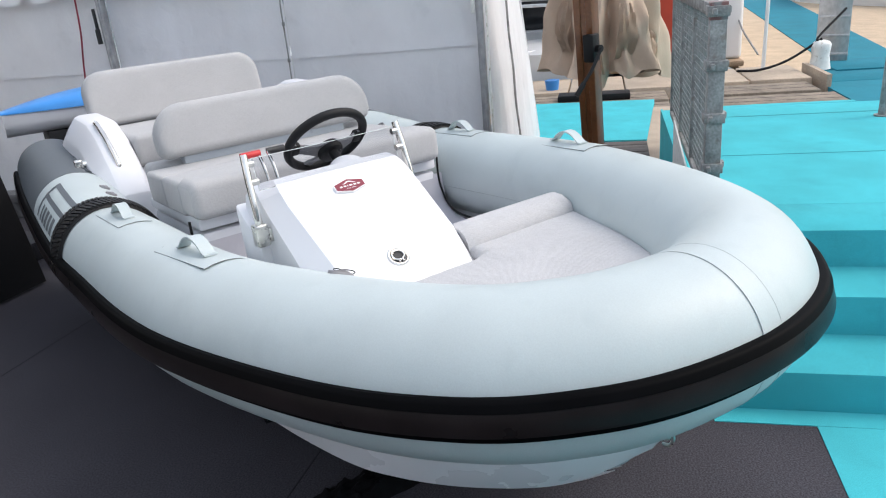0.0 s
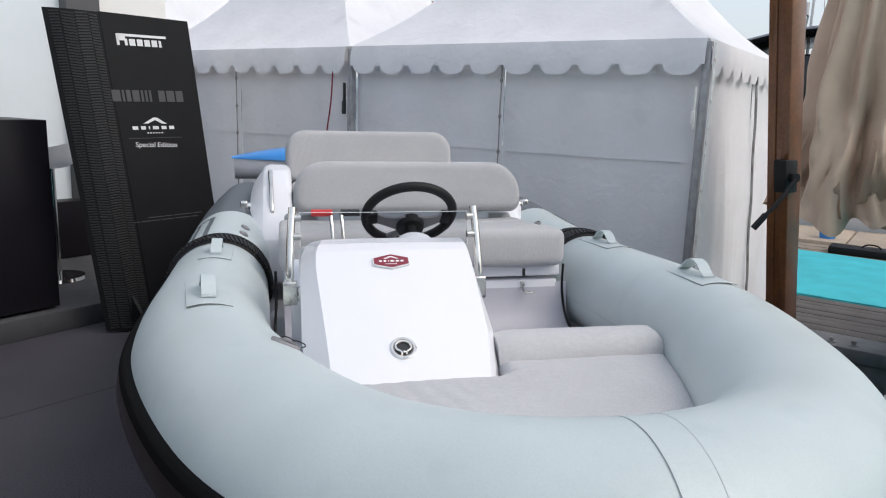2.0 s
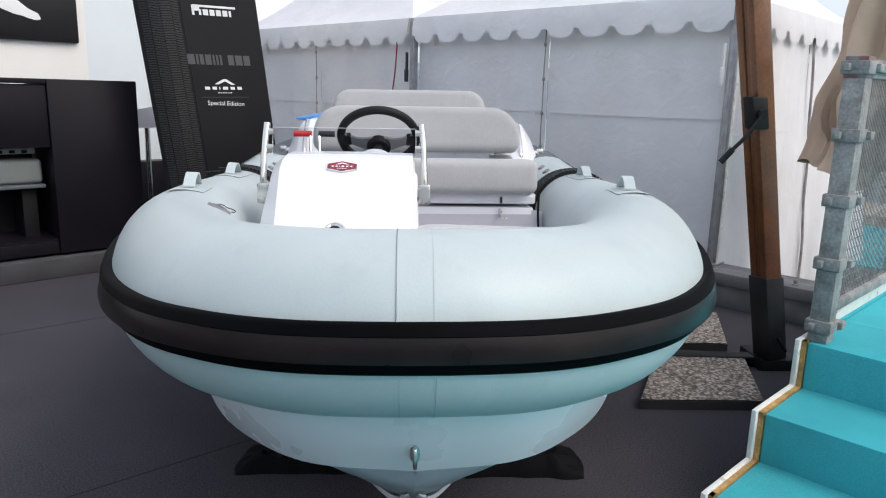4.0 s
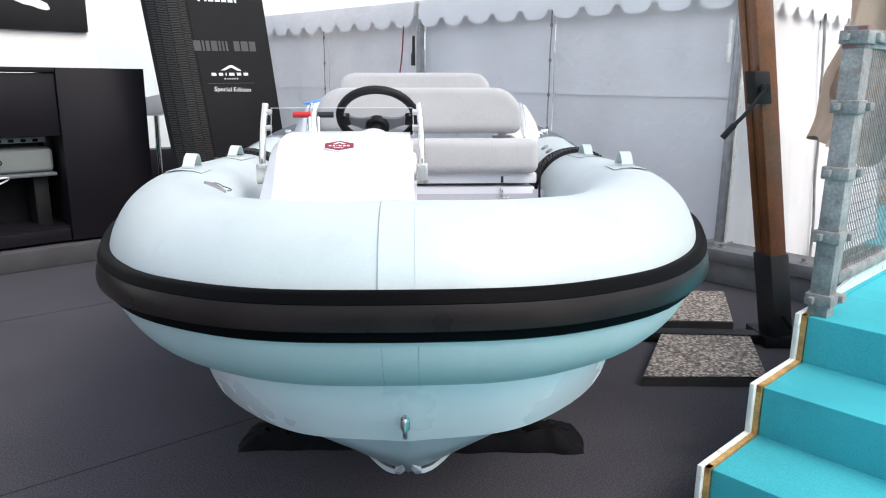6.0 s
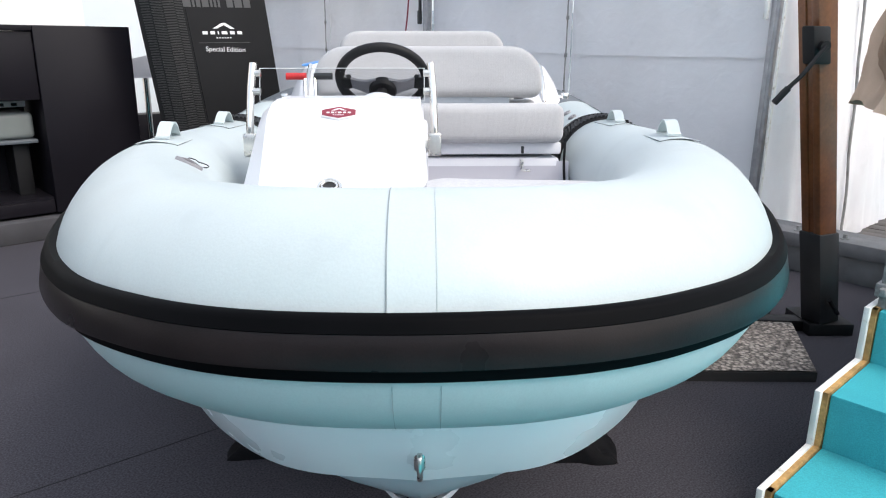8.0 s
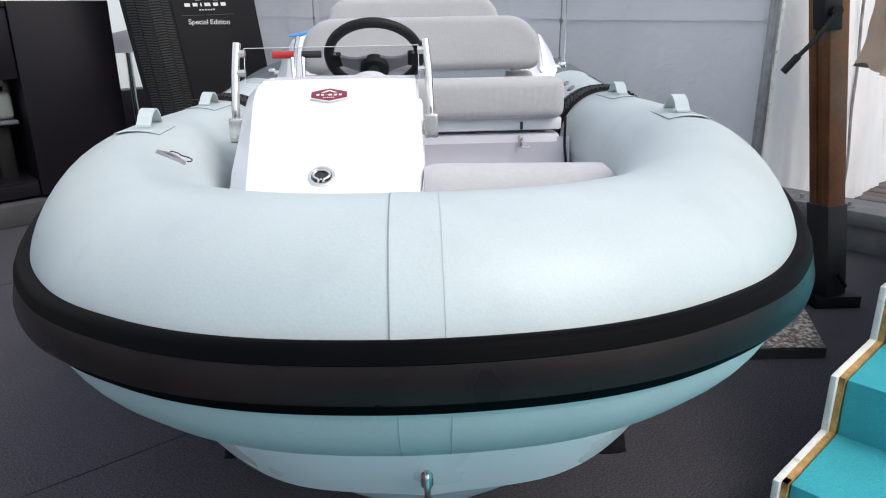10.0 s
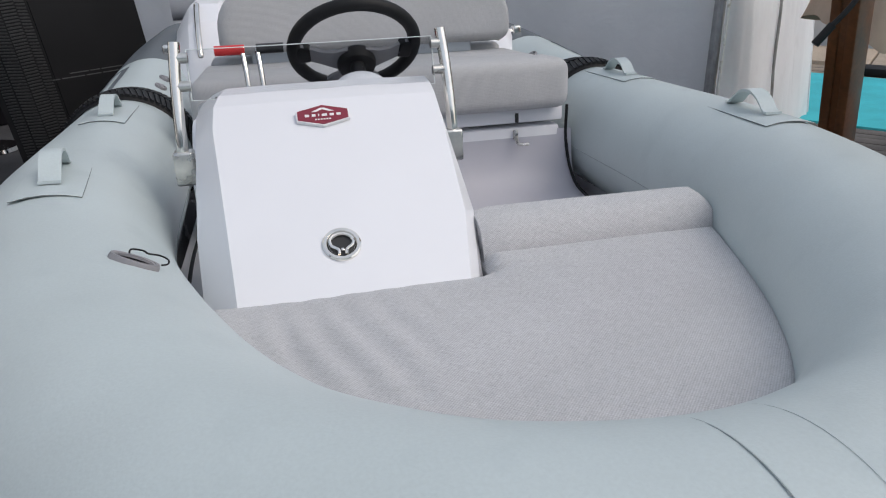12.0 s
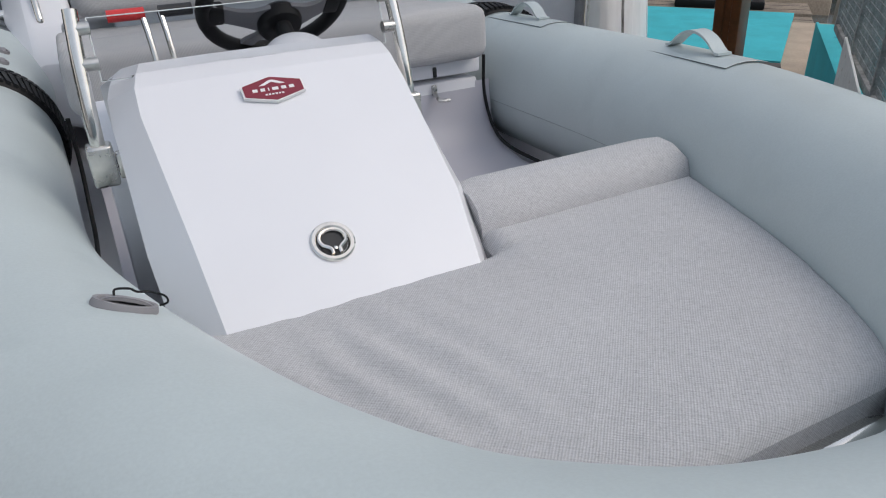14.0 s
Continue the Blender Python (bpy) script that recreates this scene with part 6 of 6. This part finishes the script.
part("base_plate", b, M_GALV, rail_post)
flag = thing("white_pole", "thin white pole standing on the quay", "pole", QUAY @ Matrix.Translation((7.72, -1.39, 0.505)))
b = bmesh.new()
cyl(b, (0, 0, 0), (0.1, -0.05, 3.2), 0.022, 0.018)
part("shaft", b, M_YACHT, flag)
clutter = thing("tool_case", "black flat case lying on the quay timber", "case", SIDEQ @ Matrix.Translation((6.5, 0.55, 0.465)))
b = bmesh.new()
box(b, (-0.12, -0.45, 0.0), (0.12, 0.3, 0.07), 0.015)
part("case_shell", b, M_BLACK, clutter)
b = bmesh.new()
pipe(b, [(0.0, -0.12, 0.07), (0.0, -0.08, 0.1), (0.0, 0.0, 0.1), (0.0, 0.04, 0.07)], 0.008, 6, 4)
part("handle", b, M_BLACK, clutter)
bucket = tagged(new("bucket", None), "small blue plastic tub on the quay", "tub")
bucket.matrix_world = SIDEQ @ Matrix.Translation((7.1, 0.95, 0.50))
b = bmesh.new()
cyl(b, (0, 0, 0), (0, 0, 0.11), 0.07, 0.085, 20)
part("tub_shell", b, M_BLUE, bucket)

# yacht moored stern-to behind the quay
yacht = thing("motor_yacht", "white motor yacht moored stern-to with open cockpit steps", "yacht", FAR_QUAY @ Matrix.Translation((7.95, -0.37, 0.12)))
b = bmesh.new()
box(b, (0.0, -0.85, 0.39), (1.2, 0.95, 0.46), 0.02)
part("swim_platform", b, M_TEAK, yacht, "teak bathing platform")
b = bmesh.new()
box(b, (0.2, -0.85, 0.46), (1.4, -0.56, 1.36), 0.05, 3)
part("transom_pod", b, M_YACHT, yacht, "white moulded transom pod")
for k in range(4):
    b = bmesh.new()
    box(b, (0.5 + 0.26 * k, -0.56, 0.46), (0.8 + 0.26 * k, 0.12, 0.68 + 0.22 * k), 0.012)
    st = part("step", b, M_YACHT, yacht)
    b = bmesh.new()
    box(b, (0.5 + 0.26 * k, -0.54, 0.681 + 0.22 * k), (0.78 + 0.26 * k, 0.10, 0.695 + 0.22 * k))
    part("teak_pad", b, M_TEAK, st)
b = bmesh.new()
box(b, (0.9, 0.12, 0.46), (1.6, 0.9, 1.35), 0.05, 3)
part("aft_sunpad", b, M_YACHT, yacht)
b = bmesh.new()
prism(b, [(1.4, -0.85), (9, -0.95), (12, 0.1), (9, 1.05), (1.4, 0.95)], -0.8, 1.35)
part("hull", b, M_YACHT, yacht, "white yacht hull")
b = bmesh.new()
box(b, (2.6, -0.6, 1.35), (7.5, 0.8, 2.6), 0.1, 3)
part("cabin", b, M_SMOKE, yacht, "dark glazed cabin")
for c in (-0.75, 0.75):
    b = bmesh.new()
    box(b, (1.6, c, 1.35), (2.1, c + 0.12, 2.7), 0.03)
    part("pillar", b, M_YACHT, yacht, "white cockpit pillar")
b = bmesh.new()
box(b, (1.5, -0.9, 2.65), (8.0, 1.0, 2.85), 0.06, 3)
part("flybridge", b, M_YACHT, yacht, "white flybridge deck")
b = bmesh.new()
pipe(b, [(0.4, -0.7, 1.5), (0.2, -0.8, 0.9), (-0.25, -0.95, 0.55)], 0.012, 6, 5)
part("stern_line", b, M_GALV, yacht, "grey stern line")
for k in range(3):
    b = bmesh.new()
    box(b, (1.9, -0.5 + 0.45 * k, 1.45), (2.4, -0.15 + 0.45 * k, 1.9), 0.06, 3)
    part("cockpit_seat", b, M_TUBE_DARK, yacht, "dark blue-grey cockpit seat")
banner = thing("feather_banner", "tall orange-red banner on the quay", "banner", SIDEQ @ Matrix.Translation((7.35, -0.27, 0.49)))
b = bmesh.new()
box(b, (-0.01, -0.16, 0.25), (0.01, 0.16, 3.2), 0.004)
part("cloth", b, M_BANNER, banner)
b = bmesh.new()
cyl(b, (0, -0.17, 0), (0, -0.17, 3.3), 0.014)
part("banner_pole", b, M_ALU, banner)

# second yacht with a black hardtop, seen over the tents
y2 = thing("hardtop_yacht", "yacht with a black hardtop and radar mast behind the tents", "yacht", Matrix.Translation((13.0, 17.05, -0.88)) @ pose(0, 0, 0, 0, 0, -50) @ Matrix.Diagonal((1.6, 1.6, 1.6, 1)))
b = bmesh.new()
prism(b, [(-4, -1.4), (1, -1.4), (2.6, 0), (1, 1.4), (-4, 1.4)], -0.4, 1.5)
part("hull", b, M_YACHT, y2)
b = bmesh.new()
rows = []
for k in range(9):
    f = k / 8
    x = -1.6 + 4.2 * f
    w = 1.2 * math.sin(math.pi * (0.12 + 0.7 * f)) ** 0.5
    rows.append([Vector((x, w * math.cos(a), 2.72 + 0.22 * math.sin(math.pi * f) + 0.12 * math.sin(a) - 0.35 * (1 - f) ** 3)) for a in [2 * math.pi * q / 16 for q in range(16)]])
V = loft(b, rows, True)
b.faces.new(V[0]); b.faces.new(V[-1])
part("hardtop", b, M_SMOKE, y2, "black hardtop")
b = bmesh.new()
box(b, (-0.8, -0.9, 1.5), (2.2, 0.9, 2.55), 0.1)
part("cabin", b, M_SMOKE, y2, "dark cabin")
b = bmesh.new()
pipe(b, [(0.1, -0.2, 2.85), (0.15, -0.2, 3.25), (0.15, 0.2, 3.25), (0.1, 0.2, 2.85)], 0.02, 6, 3)
cyl(b, (0.15, 0, 3.25), (0.15, 0, 3.45), 0.05)
part("radar_arch", b, M_ALU, y2)

# masts and bunting beyond the tents
def mast_at(bearing, dist, h, r=0.045):
    a = radians(bearing)
    x, y = -0.39 + dist * math.sin(a), -1.04 + dist * math.cos(a)
    t = thing("boat_mast", "thin aluminium mast of a distant sailing boat", "mast", Matrix.Translation((x, y, -0.6)), "masts beyond the tents")
    b = bmesh.new()
    cyl(b, (0, 0, 0), (0, 0, h), r, r * 0.6, 8)
    part("spar", b, M_ALU, t)
    b = bmesh.new()
    pipe(b, [(0, 0, h * 0.95), (1.2, 0.3, 0.6)], 0.012, 4, 1)
    pipe(b, [(0, 0, h * 0.95), (-1.2, -0.3, 0.6)], 0.012, 4, 1)
    part("stay", b, M_ALU, t)
    return t


for brg, dist, h in ((-4.1, 24, 9), (-2.9, 26, 10), (-6.2, 25, 9), (1.3, 30, 12), (9.6, 24, 9), (10.1, 26, 10), (13.6, 27, 10), (37.5, 22, 8)):
    mast_at(brg, dist, h)


def pennant(bearing, dist, z, mat, size):
    a = radians(bearing)
    x, y = -0.39 + dist * math.sin(a), -1.04 + dist * math.cos(a)
    t = thing("pennant", "small drooping signal pennant", "flag", Matrix.Translation((x, y, z)), "bunting on the masts")
    b = bmesh.new()
    rows = []
    for k in range(7):
        f = k / 6
        rows.append([Vector((size * 0.5 * g2 * (1 - 0.7 * f) + 0.06 * math.sin(f * 6), 0.05 * math.sin(f * 5 + g2), -size * 1.6 * f)) for g2 in (-0.5, 0, 0.5)])
    loft(b, rows)
    bmesh.ops.solidify(b, geom=b.faces[:], thickness=0.01)
    part("cloth", b, mat, t)


for brg, z, mat, size in ((-5.0, 5.6, M_BLACK, 0.5), (-3.6, 4.9, M_WHITE, 0.7), (11.0, 4.9, M_BANNER, 0.6), (11.3, 4.0, M_BLACK, 0.5), (6.9, 5.6, M_BANNER, 0.5)):
    pennant(brg, 24.5, z, mat, size)
ban = thing("dark_banner", "tall dark banner beyond the tents", "banner", Matrix.Translation((-0.39 + 20 * math.sin(radians(-0.6)), 19, 0)))
b = bmesh.new()
box(b, (-0.28, -0.01, 2.8), (0.32, 0.01, 5.4), 0.004)
part("cloth", b, M_TUBE_DARK, ban)
for k in range(2):
    b = bmesh.new()
    box(b, (-0.02, -0.014, 4.0 + 0.4 * k), (0.2, -0.01, 4.28 + 0.4 * k))
    part("letter_bar", b, M_WHITE, ban)
b = bmesh.new()
cyl(b, (-0.3, 0, -0.3), (-0.3, 0, 5.5), 0.03)
part("banner_pole", b, M_ALU, ban)
# far shore
b = bmesh.new()
rows = []
for i in range(60):
    a = radians(-70 + 3.0 * i)
    h = 10 + 6 * noise.noise(Vector((i * 0.35, 0, 0))) + 2 * noise.noise(Vector((i * 1.3, 2, 0)))
    p = Vector((220 * math.sin(a), 220 * math.cos(a), 0))
    rows.append([Vector((p.x, p.y, -2)), Vector((p.x, p.y, h * 0.6)), Vector((p.x * 1.05, p.y * 1.05, h))])
loft(b, rows)
tagged(part("backdrop_hill", b, M_HILL), "hazy wooded hills beyond the harbour", "hills", kind="structure")
# moored boats seen through the gap beside the tents
for k, (a, c, ang) in enumerate(((9.5, 3.2, 80), (12.5, 2.2, 85), (15.5, -7.5, 30), (19.0, -6.0, 20))):
    bt = thing("moored_boat", "white moored boat with dark windows and rails", "boat", (SIDEQ if k == 0 else FAR_QUAY) @ Matrix.Translation((a, c, -0.4)) @ pose(0, 0, 0, 0, 0, ang), "boats moored in the harbour")
    b = bmesh.new()
    rows = []
    for q in range(9):
        f = q / 8
        w = 1.1 * (1 - f ** 3)
        rows.append([Vector((-3 + 6.5 * f, y * w, z + 0.25 * f * f)) for y, z in ((-1, 1.2), (-0.8, 0.2), (0, -0.1), (0.8, 0.2), (1, 1.2), (0, 1.25))])
    V = loft(b, rows, True)
    b.faces.new(V[0])
    part("hull", b, M_YACHT, bt)
    b = bmesh.new()
    box(b, (-1.2, -0.75, 1.2), (1.4, 0.75, 1.95), 0.15, 3)
    part("cabin", b, M_SMOKE, bt)
    b = bmesh.new()
    box(b, (-1.4, -0.8, 1.95), (1.3, 0.8, 2.05), 0.04)
    part("cabin_top", b, M_YACHT, bt)
    for sy in (-1, 1):
        b = bmesh.new()
        pipe(b, [(-2.8, sy * 0.95, 1.25), (-2.8, sy * 0.95, 1.75), (0, sy * 0.95, 1.8), (2.2, sy * 0.6, 1.85), (3.2, 0.0, 1.8)], 0.02, 6, 4)
        part("rail", b, M_ALU, bt)
